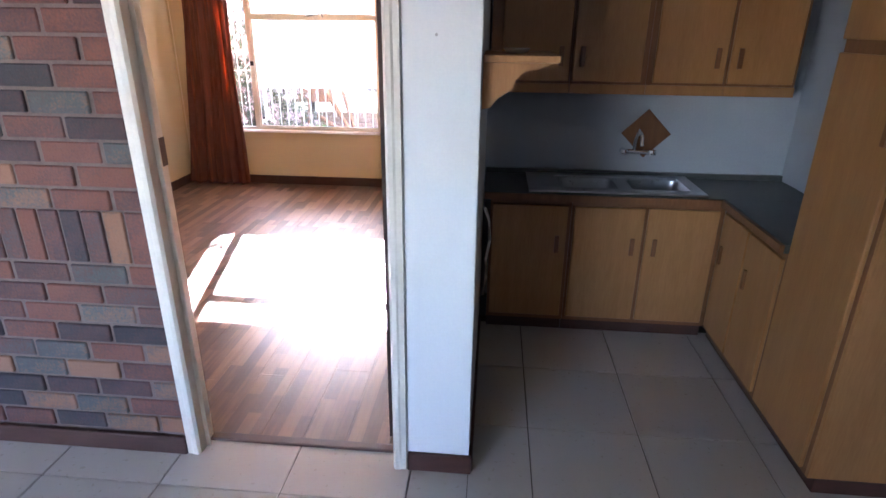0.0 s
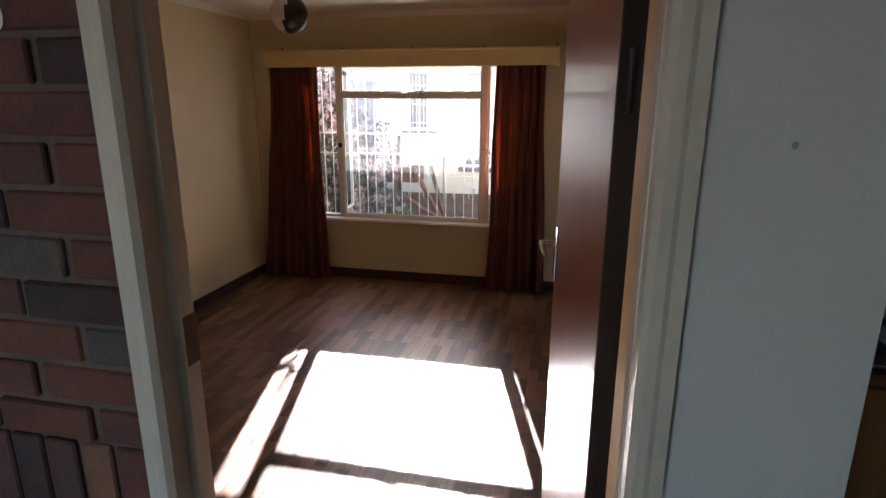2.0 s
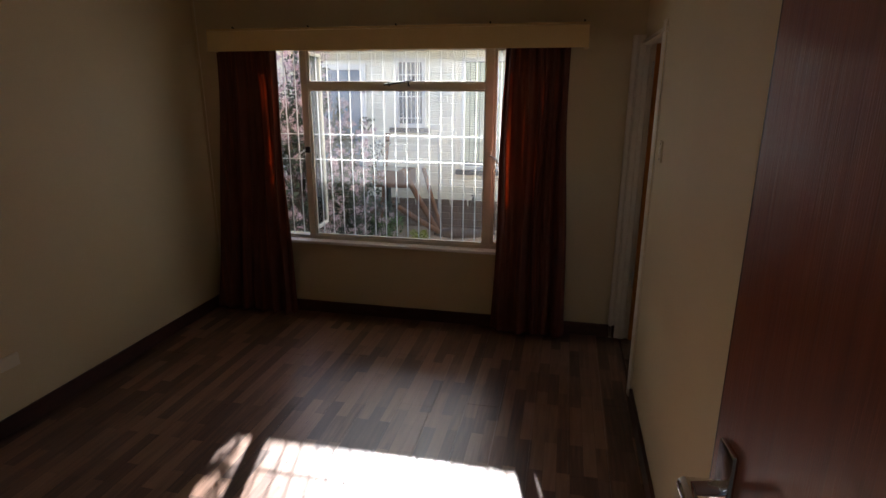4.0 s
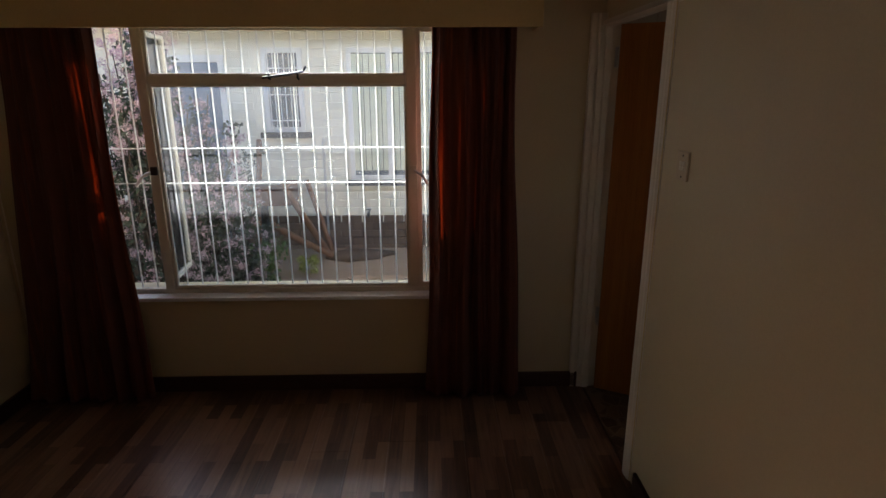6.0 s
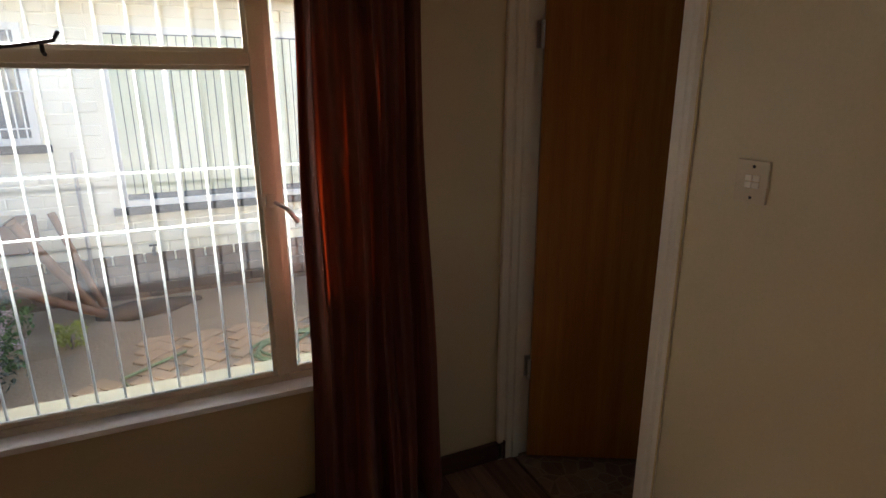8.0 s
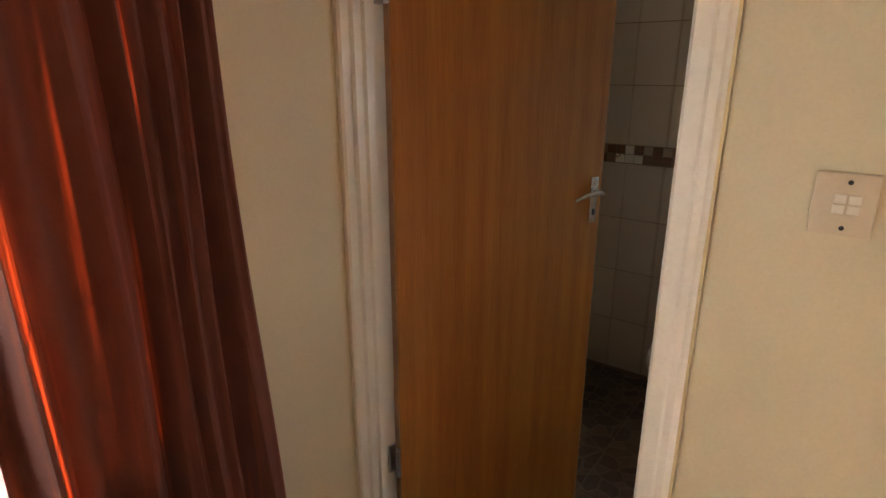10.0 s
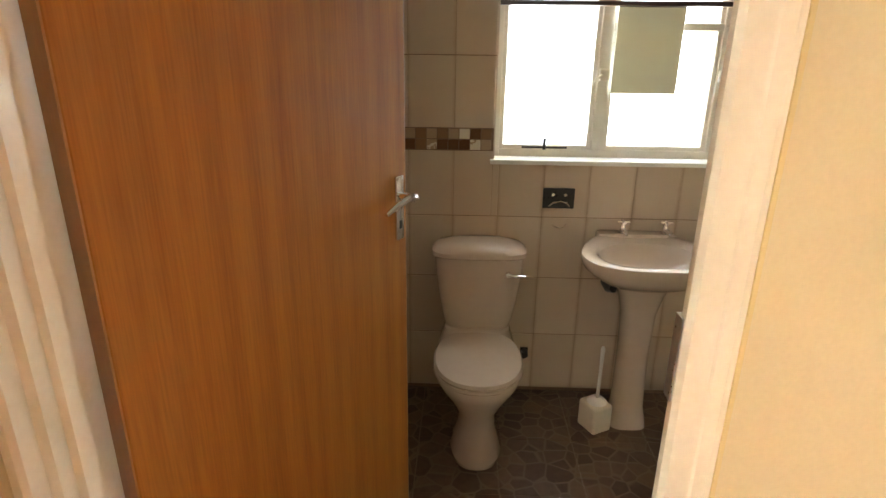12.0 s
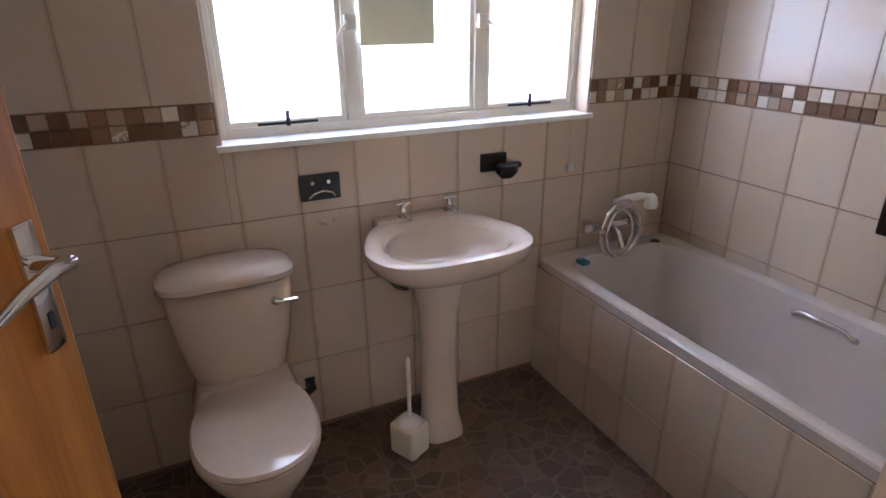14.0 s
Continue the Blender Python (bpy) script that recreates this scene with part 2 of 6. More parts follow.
def curtain_cloth():
    m = material("rust_red_curtain_cloth", (0.160, 0.054, 0.034), (0.105, 0.034, 0.022), 0.9, scale=5, fine=260, bump=0.25)
    nt = m.node_tree
    n, l = nt.nodes, nt.links
    tr = n.new("ShaderNodeBsdfTranslucent")
    tr.inputs[0].default_value = (0.60, 0.17, 0.055, 1)
    mix = n.new("ShaderNodeMixShader")
    co = n.new("ShaderNodeTexCoord")
    mp = n.new("ShaderNodeMapping")
    mp.inputs["Scale"].default_value = (34, 34, 1.3)
    l.new(co.outputs["Object"], mp.inputs[0])
    weave = n.new("ShaderNodeTexNoise")
    weave.inputs["Scale"].default_value, weave.inputs["Detail"].default_value = 1.0, 3
    l.new(mp.outputs[0], weave.inputs["Vector"])
    thin = n.new("ShaderNodeMapRange")
    thin.inputs[1].default_value, thin.inputs[2].default_value, thin.inputs[3].default_value, thin.inputs[4].default_value = 0.55, 0.76, 0.035, 0.40
    l.new(weave.outputs["Fac"], thin.inputs[0])
    l.new(thin.outputs[0], mix.inputs[0])
    l.new(n["Principled BSDF"].outputs[0], mix.inputs[1])
    l.new(tr.outputs[0], mix.inputs[2])
    l.new(mix.outputs[0], n["Material Output"].inputs[0])
    return m


CURTAIN = curtain_cloth()


def laminate():
    """Three-strip laminate: short strips of several browns along each plank."""
    m = bpy.data.materials.new("three_strip_walnut_laminate")
    m.use_nodes = True
    n, l = m.node_tree.nodes, m.node_tree.links
    b = n["Principled BSDF"]
    geo = n.new("ShaderNodeTexCoord")
    info = n.new("ShaderNodeObjectInfo")
    mp = n.new("ShaderNodeMapping")
    mp.inputs["Rotation"].default_value = (0, 0, radians(90))
    off = n.new("ShaderNodeVectorMath")
    off.operation = "SCALE"
    l.new(info.outputs["Location"], off.inputs[0])
    off.inputs["Scale"].default_value = 1.0
    addv = n.new("ShaderNodeVectorMath")
    l.new(geo.outputs["Object"], addv.inputs[0])
    l.new(off.outputs[0], addv.inputs[1])
    l.new(addv.outputs[0], mp.inputs[0])
    br = n.new("ShaderNodeTexBrick")
    br.inputs["Scale"].default_value = 1.0
    br.inputs["Brick Width"].default_value, br.inputs["Row Height"].default_value = 0.37, 0.0635
    br.inputs["Mortar Size"].default_value = 0.0006
    br.offset = 0.37
    br.inputs["Color1"].default_value, br.inputs["Color2"].default_value = (0, 0, 0, 1), (1, 1, 1, 1)
    br.inputs["Mortar"].default_value = (0, 0, 0, 1)
    l.new(mp.outputs[0], br.inputs["Vector"])
    st = n.new("ShaderNodeMapping")
    st.inputs["Scale"].default_value = (16, 1.1, 1)
    l.new(addv.outputs[0], st.inputs[0])
    no = n.new("ShaderNodeTexNoise")
    no.inputs["Scale"].default_value, no.inputs["Detail"].default_value = 3.5, 7
    l.new(st.outputs[0], no.inputs["Vector"])
    mx = n.new("ShaderNodeMix")
    mx.inputs["Factor"].default_value = 0.55
    l.new(br.outputs["Color"], mx.inputs[2])
    l.new(no.outputs["Fac"], mx.inputs[3])
    rp = n.new("ShaderNodeValToRGB")
    rows = [(0.22, (0.055, 0.027, 0.017)), (0.42, (0.11, 0.055, 0.034)), (0.58, (0.19, 0.10, 0.062)), (0.80, (0.26, 0.15, 0.095))]
    for i, (p, c) in enumerate(rows):
        e = rp.color_ramp.elements[i] if i < 2 else rp.color_ramp.elements.new(p)
        e.position, e.color = p, (*c, 1)
    l.new(mx.outputs[0], rp.inputs[0])
    l.new(rp.outputs[0], b.inputs["Base Color"])
    rr = n.new("ShaderNodeMapRange")
    rr.inputs[3].default_value, rr.inputs[4].default_value = 0.26, 0.42
    l.new(no.outputs["Fac"], rr.inputs[0])
    l.new(rr.outputs[0], b.inputs["Roughness"])
    bp = n.new("ShaderNodeBump")
    bp.inputs["Strength"].default_value, bp.inputs["Distance"].default_value = 0.15, 0.002
    l.new(no.outputs["Fac"], bp.inputs["Height"])
    l.new(bp.outputs[0], b.inputs["Normal"])
    return m


def stone_tile():
    """Brown floor tile printed with broken stone pieces and paler joints."""
    m = bpy.data.materials.new("broken_stone_floor_tile")
    m.use_nodes = True
    n, l = m.node_tree.nodes, m.node_tree.links
    b = n["Principled BSDF"]
    co = n.new("ShaderNodeTexCoord")
    info = n.new("ShaderNodeObjectInfo")
    addv = n.new("ShaderNodeVectorMath")
    l.new(co.outputs["Object"], addv.inputs[0])
    l.new(info.outputs["Location"], addv.inputs[1])
    vo = n.new("ShaderNodeTexVoronoi")
    vo.feature = "DISTANCE_TO_EDGE"
    vo.inputs["Scale"].default_value = 13
    ce = n.new("ShaderNodeTexVoronoi")
    ce.inputs["Scale"].default_value = 13
    no = n.new("ShaderNodeTexNoise")
    no.inputs["Scale"].default_value, no.inputs["Detail"].default_value = 30, 6
    for q in (vo, ce, no):
        l.new(addv.outputs[0], q.inputs["Vector"])
    sep = n.new("ShaderNodeSeparateColor")
    l.new(ce.outputs["Color"], sep.inputs[0])
    mx = n.new("ShaderNodeMix")
    mx.inputs["Factor"].default_value = 0.5
    l.new(sep.outputs[0], mx.inputs[2])
    l.new(no.outputs["Fac"], mx.inputs[3])
    rp = n.new("ShaderNodeValToRGB")
    rp.color_ramp.elements[0].position, rp.color_ramp.elements[0].color = 0.25, (0.070, 0.038, 0.024, 1)
    rp.color_ramp.elements[1].position, rp.color_ramp.elements[1].color = 0.75, (0.165, 0.098, 0.060, 1)
    l.new(mx.outputs[0], rp.inputs[0])
    edge = n.new("ShaderNodeValToRGB")
    edge.color_ramp.elements[0].position, edge.color_ramp.elements[1].position = 0.02, 0.07
    l.new(vo.outputs["Distance"], edge.inputs[0])
    mc = n.new("ShaderNodeMix")
    mc.data_type = "RGBA"
    l.new(edge.outputs[0], mc.inputs["Factor"])
    mc.inputs[6].default_value = (0.17, 0.115, 0.075, 1)
    l.new(rp.outputs[0], mc.inputs[7])
    l.new(mc.outputs[2], b.inputs["Base Color"])
    b.inputs["Roughness"].default_value = 0.36
    bp = n.new("ShaderNodeBump")
    bp.inputs["Strength"].default_value, bp.inputs["Distance"].default_value = 0.4, 0.002
    l.new(edge.outputs[0], bp.inputs["Height"])
    l.new(bp.outputs[0], b.inputs["Normal"])
    return m


LAMINATE = laminate()
STONE_TILE = stone_tile()


def glass(name, rough, tint):
    m = bpy.data.materials.new(name)
    m.use_nodes = True
    n, l = m.node_tree.nodes, m.node_tree.links
    gl = n.new("ShaderNodeBsdfGlossy")
    gl.inputs["Roughness"].default_value = 0.03
    fr = n.new("ShaderNodeFresnel")
    fr.inputs[0].default_value = 1.5
    mix = n.new("ShaderNodeMixShader")
    if rough > 0:
        tr = n.new("ShaderNodeBsdfTranslucent")
        tr.inputs[0].default_value = (*tint, 1)
    else:
        tr = n.new("ShaderNodeBsdfTransparent")
        tr.inputs[0].default_value = (*tint, 1)
    l.new(fr.outputs[0], mix.inputs[0])
    if rough == 0:
        dust = n.new("ShaderNodeBsdfTranslucent")
        dust.inputs[0].default_value = (0.9, 0.93, 0.97, 1)
        co = n.new("ShaderNodeTexCoord")
        no = n.new("ShaderNodeTexNoise")
        no.inputs["Scale"].default_value, no.inputs["Detail"].default_value = 3.0, 8
        l.new(co.outputs["Object"], no.inputs["Vector"])
        rg = n.new("ShaderNodeMapRange")
        rg.inputs[1].default_value, rg.inputs[2].default_value, rg.inputs[3].default_value, rg.inputs[4].default_value = 0.3, 0.7, 0.006, 0.026
        l.new(no.outputs["Fac"], rg.inputs[0])
        film = n.new("ShaderNodeMixShader")
        l.new(rg.outputs[0], film.inputs[0])
        l.new(tr.outputs[0], film.inputs[1])
        l.new(dust.outputs[0], film.inputs[2])
        tr = film
    l.new(tr.outputs[0], mix.inputs[1])
    l.new(gl.outputs[0], mix.inputs[2])
    l.new(mix.outputs[0], n["Material Output"].inputs[0])
    return m


CLEAR_GLASS = glass("clear_window_glass", 0, (0.93, 0.95, 0.94))
FROSTED = glass("obscured_window_glass", 1, (0.9, 0.92, 0.9))
MIRROR = material("silvered_mirror", (0.72, 0.74, 0.70), (0.70, 0.72, 0.68), 0.05, 1.0, scale=3, fine=20, bump=0.0)

# ---- helpers of this scene ----
ORIGIN = {}
ROOM = Vector((0, 0, 0))          # where the room being built stands in the house
BATHROOM = (0.065, -0.23, 0)


def thing(name, at, label, category, group="", kind="", turn=0.0):
    e = new(name)
    e.empty_display_size = 0.1
    e.matrix_world = pose(*(Vector(at) + ROOM), 0, 0, turn)
    ORIGIN[e.name] = Vector(at) if not turn else Vector((0, 0, 0))
    return tagged(e, label, category, group, kind)


def mesh_from(bm, name, mat, smooth=False):
    bmesh.ops.recalc_face_normals(bm, faces=bm.faces)
    me = bpy.data.meshes.new(name)
    bm.to_mesh(me)
    bm.free()
    for p in me.polygons:
        p.use_smooth = smooth
    if smooth:
        me.set_sharp_from_angle(angle=radians(38))
    me.materials.append(mat)
    return me


def part(name, bm, mat, parent, label="", smooth=False, kind=""):
    """One mesh under a thing or a part; coordinates are the world's, or the thing's own where it is turned."""
    o = ORIGIN[parent.name]
    bmesh.ops.translate(bm, verts=bm.verts, vec=-o)
    ob = new(name, mesh_from(bm, name, mat, smooth))
    ob.parent = parent
    ORIGIN[ob.name] = o
    return tagged(ob, label, kind=kind)


def solid(name, bm, mat, label, category, kind="structure", smooth=False, group=""):
    """A top-level thing or piece of the setting that is one mesh, with its origin at its base."""
    lo = Vector((sum(v.co.x for v in bm.verts) / len(bm.verts), sum(v.co.y for v in bm.verts) / len(bm.verts), min(v.co.z for v in bm.verts)))
    bmesh.ops.translate(bm, verts=bm.verts, vec=-lo)
    ob = new(name, mesh_from(bm, name, mat, smooth))
    ob.location = lo + ROOM
    ORIGIN[ob.name] = lo
    return tagged(ob, label, category, group, kind)


def box(x0, y0, z0, x1, y1, z1, bevel=0.0, bm=None, segs=2):
    out = bm or bmesh.new()
    tmp = bmesh.new() if bm else out
    r = bmesh.ops.create_cube(tmp, size=1.0)
    for v in r["verts"]:
        v.co = Vector((x0 + (v.co.x + 0.5) * (x1 - x0), y0 + (v.co.y + 0.5) * (y1 - y0), z0 + (v.co.z + 0.5) * (z1 - z0)))
    if bevel:
        bmesh.ops.bevel(tmp, geom=tmp.edges[:], offset=bevel, segments=segs, affect="EDGES", profile=0.6)
    if bm:
        merge(out, tmp)
    return out


def merge(bm, other):
    table = {v: bm.verts.new(v.co) for v in other.verts}
    for f in other.faces:
        bm.faces.new([table[v] for v in f.verts])
    other.free()
    return bm


def tube(points, radius, segs=10, bm=None, cap=True):
    """A round bar along points."""
    bm = bm or bmesh.new()
    pts = [Vector(p) for p in points]
    rings = []
    for i, p in enumerate(pts):
        d = (pts[min(i + 1, len(pts) - 1)] - pts[max(i - 1, 0)]).normalized()
        side = d.cross(Vector((0, 0, 1)))
        if side.length < 0.05:
            side = d.cross(Vector((1, 0, 0)))
        side.normalize()
        up = side.cross(d)
        r = radius[i] if isinstance(radius, (list, tuple)) else radius
        rings.append([bm.verts.new(p + (side * math.cos(a) + up * math.sin(a)) * r) for a in [2 * math.pi * k / segs for k in range(segs)]])
    for a, b in zip(rings, rings[1:]):
        for k in range(segs):
            bm.faces.new((a[k], a[(k + 1) % segs], b[(k + 1) % segs], b[k]))
    if cap:
        bm.faces.new(rings[0][::-1])
        bm.faces.new(rings[-1])
    return bm


def loft(rings, segs=40, cap_start=True, cap_end=True, bm=None):
    """Skin over level rings (cx, cy, z, rx, ry, power); power 2 is an ellipse, more is boxier."""
    bm = bm or bmesh.new()
    made = []
    for cx, cy, z, rx, ry, p in rings:
        ring = []
        for k in range(segs):
            a = 2 * math.pi * k / segs
            c, s = math.cos(a), math.sin(a)
            ring.append(bm.verts.new((cx + rx * math.copysign(abs(c) ** (2 / p), c), cy + ry * math.copysign(abs(s) ** (2 / p), s), z)))
        made.append(ring)
    for a, b in zip(made, made[1:]):
        for k in range(segs):
            bm.faces.new((a[k], a[(k + 1) % segs], b[(k + 1) % segs], b[k]))
    if cap_start:
        bm.faces.new(made[0][::-1])
    if cap_end:
        bm.faces.new(made[-1])
    return bm


def boxes(rows, bevel=0.0):
    bm = bmesh.new()
    for r in rows:
        box(*r, bevel=bevel, bm=bm)
    return bm


def tile_mesh(name, w, d, h, mat, bevel=0.002):
    """A piece centred on its back face, w along x, h along z, d proud along -y."""
    return mesh_from(box(-w / 2, -d, -h / 2, w / 2, 0, h / 2, bevel=bevel, segs=1), name, mat)


def piece(name, me, parent, at, turn=0.0):
    ob = new(name, me)
    ob.parent = parent
    ob.matrix_local = pose(*(Vector(at) - ORIGIN[parent.name]), 0, 0, turn)
    return ob


def prism(outline, x0, x1, axis="x", bm=None):
    """An outline of (a, b) pairs drawn out along one axis."""
    bm = bm or bmesh.new()
    put = {"x": lambda a, b, c: (c, a, b), "y": lambda a, b, c: (a, c, b), "z": lambda a, b, c: (a, b, c)}[axis]
    lo = [bm.verts.new(put(a, b, x0)) for a, b in outline]
    hi = [bm.verts.new(put(a, b, x1)) for a, b in outline]
    n = len(outline)
    for k in range(n):
        bm.faces.new((lo[k], lo[(k + 1) % n], hi[(k + 1) % n], hi[k]))
    bm.faces.new(lo[::-1])
    bm.faces.new(hi)
    return bm

# ---- the large structure ----
CEIL = 2.47
XL, XR = -2.17, 1.045            # bedroom side walls
YD0, YD1 = 1.945, 2.052          # wall with the bedroom door
YW, YO = 6.228, 6.46             # window wall, inside and outside face
KX0 = 1.23                       # kitchen side of the bedroom wall
BX0, BX1 = 1.075, 2.85          # bathroom in its own coordinates, door wall to window wall
BY0, BY1 = 3.86, 6.50            # bathroom, bath wall to north wall
DX0, DX1 = 0.10, 0.930           # bedroom doorway
EW0 = 5.333                          # back of its south jamb
EY0, EY1 = 5.347, 6.218            # bathroom doorway
DH = 2.035
KB = 3.56                        # back wall of the kitchen

ground = solid("ground", boxes([(-60, -60, -0.30, 60, 60, -0.12)]), SOIL, "dry bare brown garden soil", "ground")

slab = solid("floor_slab", boxes([(-3.0, -2.7, -0.12, 3.2, 6.46, -0.012)]), GROUT_DARK, "dark grout bed under the floors", "floor")
floor_bedroom = solid("floor_bedroom", boxes([(XL, 2.045, -0.011, XR + 0.01, YW, -0.009)]), SKIRT, "brown three-strip laminate floor", "floor")
floor_hall = solid("floor_hall", boxes([(-2.9, -2.6, -0.011, 3.0, 2.045, -0.009), (KX0, 2.045, -0.011, 3.0, KB, -0.009)]), GROUT_DARK, "cream ceramic tiled floor with dark joints", "floor")
floor_bathroom = solid("floor_bathroom", boxes([(XR + 0.015, BY0 - 0.23, -0.011, BX1 + 0.065, BY1 - 0.23, -0.003)]), BATH_GROUT, "brown stone-patterned tiled floor", "floor")

WX0, WX1, WZ0, WZ1 = -1.71, 0.445, 0.600, 2.05
wall_north = solid("wall_north", boxes([(XL - 0.2, YW, 0, WX0, YO, CEIL), (WX1, YW, 0, XR + 0.1, YO, CEIL), (WX0, YW, 0, WX1, YO, WZ0), (WX0, YW, WZ1, WX1, YO, CEIL)]),
                   PLASTER, "cream painted plaster wall around a wide window", "wall")
wall_west = solid("wall_west", boxes([(XL - 0.2, YD1, 0, XL, YW, CEIL)]), PLASTER, "bare cream painted plaster wall", "wall")
wall_east = solid("wall_east", boxes([(XR, YD1, 0, XR + 0.185, 3.60, CEIL), (XR, 3.60, 0, XR + 0.03, EW0 + 0.024, CEIL), (XR + 0.03, 3.60, 0, XR + 0.094, EW0, CEIL), (XR, EY1, 0, XR + 0.094, YW, CEIL), (XR, EW0, DH, XR + 0.094, EY1, CEIL)]),
                  PLASTER, "cream painted plaster wall beside the bathroom door", "wall")
wall_south = solid("wall_south", boxes([(XL - 0.2, YD0 + 0.05, 0, DX0, YD1, CEIL), (DX0, YD0 + 0.05, DH, DX1, YD1, CEIL), (DX1, YD0 + 0.05, 0, XR, YD1, CEIL)]),
                   PLASTER, "cream painted plaster wall around the bedroom door", "wall")
wall_pillar = solid("wall_pillar", boxes([(DX1, YD0, 0, KX0, YD0 + 0.05, CEIL), (XR + 0.185, YD0 + 0.05, 0, XR + 0.187, KB, CEIL), (DX0, YD0, DH, DX1, YD0 + 0.05, CEIL)]),
                    PLASTER_WHITE, "smooth pale painted wall end beside the doorway", "wall")
wall_brick = solid("wall_brick", boxes([(-2.9, YD0 + 0.006, 0, DX0, YD0 + 0.05, CEIL)]), MORTAR, "face-brick wall of mixed red, brown and grey bricks", "wall")
wall_kitchen = solid("wall_kitchen", boxes([(KX0, KB, 0, 3.2, 3.628, CEIL), (2.98, -2.7, 0, 3.2, KB, CEIL)]), KITCHEN_DIM_GREY, "kitchen wall in a grey darkened for its dim light", "wall")
HWX0, HWX1 = -2.6, -0.6
wall_hall = solid("wall_hall", boxes([(-2.9, -2.7, 0, HWX0, -2.6, CEIL), (HWX1, -2.7, 0, 2.98, -2.6, CEIL), (HWX0, -2.7, 0, HWX1, -2.6, 0.85),
                                      (HWX0, -2.7, 2.15, HWX1, -2.6, CEIL), (-3.0, -2.7, 0, -2.9, 1.99, CEIL)]), PLASTER_WHITE, "pale painted hall wall", "wall")
BWY0, BWY1, BWZ0, BWZ1 = 4.36, 5.79, 1.163, 2.12
ROOM[:] = BATHROOM
wall_bathroom_window = solid("wall_bathroom_window", boxes([(BX1, BY0 + 0.001, 0, BX1 + 0.22, BWY0, CEIL), (BX1, BWY1, 0, BX1 + 0.22, BY1 + 0.1, CEIL),
                                                            (BX1, BWY0, 0, BX1 + 0.22, BWY1, BWZ0), (BX1, BWY0, BWZ1, BX1 + 0.22, BWY1, CEIL)]),
                             GROUT, "bathroom wall of sand-coloured tiles under a window", "wall")
wall_bath_side = solid("wall_bath_side", boxes([(BX0, BY0, 0, BX1, BY0 + 0.004, CEIL)]), GROUT, "bathroom wall of sand-coloured tiles above the bath", "wall")
wall_bathroom_north = solid("wall_bathroom_north", boxes([(BX0, BY1, 0, BX1, BY1 + 0.1, CEIL)]), GROUT, "bathroom wall of sand-coloured tiles beside the toilet", "wall")
ROOM[:] = 0, 0, 0
wall_bathroom_west = solid("wall_bathroom_west", boxes([(XR + 0.0945, BY0 - 0.23, 0, XR + 0.098, EW0, CEIL), (XR + 0.0945, EY1, 0, XR + 0.098, BY1 - 0.23, CEIL), (XR + 0.0945, EW0, DH, XR + 0.098, EY1, CEIL)]),
                           PLASTER, "cream painted bathroom wall around the door", "wall")
ceiling = solid("ceiling", boxes([(-3.0, -2.7, CEIL, 3.2, 6.6, CEIL + 0.06)]), CEILING, "plain off-white painted ceiling", "ceiling")

# cornice, a small cove along the bedroom ceiling
cove = [(0, 0), (0.045, 0), (0.03, -0.012), (0.012, -0.03), (0, -0.045)]
cornice = solid("cornice", merge(prism([(YW - a, CEIL + b) for a, b in cove], XL, XR, "x"), prism([(XL + a, CEIL + b) for a, b in cove], YD1, YW, "y")),
                CEILING, "narrow off-white coved cornice", "cornice")


def skirting(name, rows, label):
    bm = bmesh.new()
    for r in rows:
        box(*r, bevel=0.006, bm=bm)
    return solid(name, bm, SKIRT, label, "baseboard")


baseboard = skirting("baseboard", [(XL, YW - 0.018, 0, XR, YW, 0.095), (XL, YD1, 0, XL + 0.018, YW - 0.018, 0.095), (XR - 0.018, YD1, 0, XR, EY0 - 0.05, 0.095), (XL + 0.018, YD1, 0, DX0 - 0.06, YD1 + 0.018, 0.095)],
                     "dark brown stained wooden skirting board")
baseboard_hall = skirting("baseboard_hall", [(-2.9, YD0 - 0.024, 0, DX0 - 0.05, YD0 - 0.006, 0.085), (DX1 + 0.055, YD0 - 0.018, 0, KX0 + 0.012, YD0, 0.085), (KX0, YD0, 0, KX0 + 0.016, 3.14, 0.085)],
                          "dark maroon painted hall skirting board")
threshold = solid("threshold", box(DX0 - 0.005, 2.02, -0.008, DX1 + 0.005, 2.065, 0.010, bevel=0.006), SKIRT, "dark brown wooden door threshold strip", "threshold")


# ---- door frames and doors ----
def frame_profile(face, depth):
    """Pressed-steel jamb outline: (across the wall, into the opening)."""
    if depth < 0.1 and face:
        return [(0.002, 0.012), (-0.003, 0.014), (-0.008, 0.024), (-0.012, 0.029), (-0.012, 0.044), (-0.015, 0.050), (-0.015, 0.079), (-0.009, 0.086), (0.004, 0.086), (0.012, 0.079), (0.026, 0.062), (0.030, -0.010),
                (depth - 0.006, -0.010), (depth + 0.004, -0.013), (depth + 0.004, -0.0135), (depth - 0.002, -0.0135)]
    if depth < 0.1:
        return [(0.002, -0.0095), (-0.078, -0.0095), (-0.078, 0.002), (-0.072, 0.008), (-0.050, 0.008), (-0.044, 0.002), (-0.038, 0.002), (-0.032, 0.012), (-0.006, 0.012), (0.000, 0.020), (0.030, 0.020), (0.036, 0.004),
                (depth - 0.006, 0.004), (depth + 0.004, -0.006), (depth + 0.004, -0.0095), (depth - 0.002, -0.0095)]
    return [(0.002, -0.05), (-0.014, -0.05), (-0.014, -0.030), (-0.018, -0.022), (-0.018, -0.006), (-0.006, 0.004), (0.040, 0.004), (0.046, 0.018), (depth - 0.055, 0.018), (depth - 0.048, 0.004),
            (depth - 0.002, 0.004), (depth + 0.012, -0.010), (depth + 0.012, -0.05), (depth - 0.002, -0.05)]


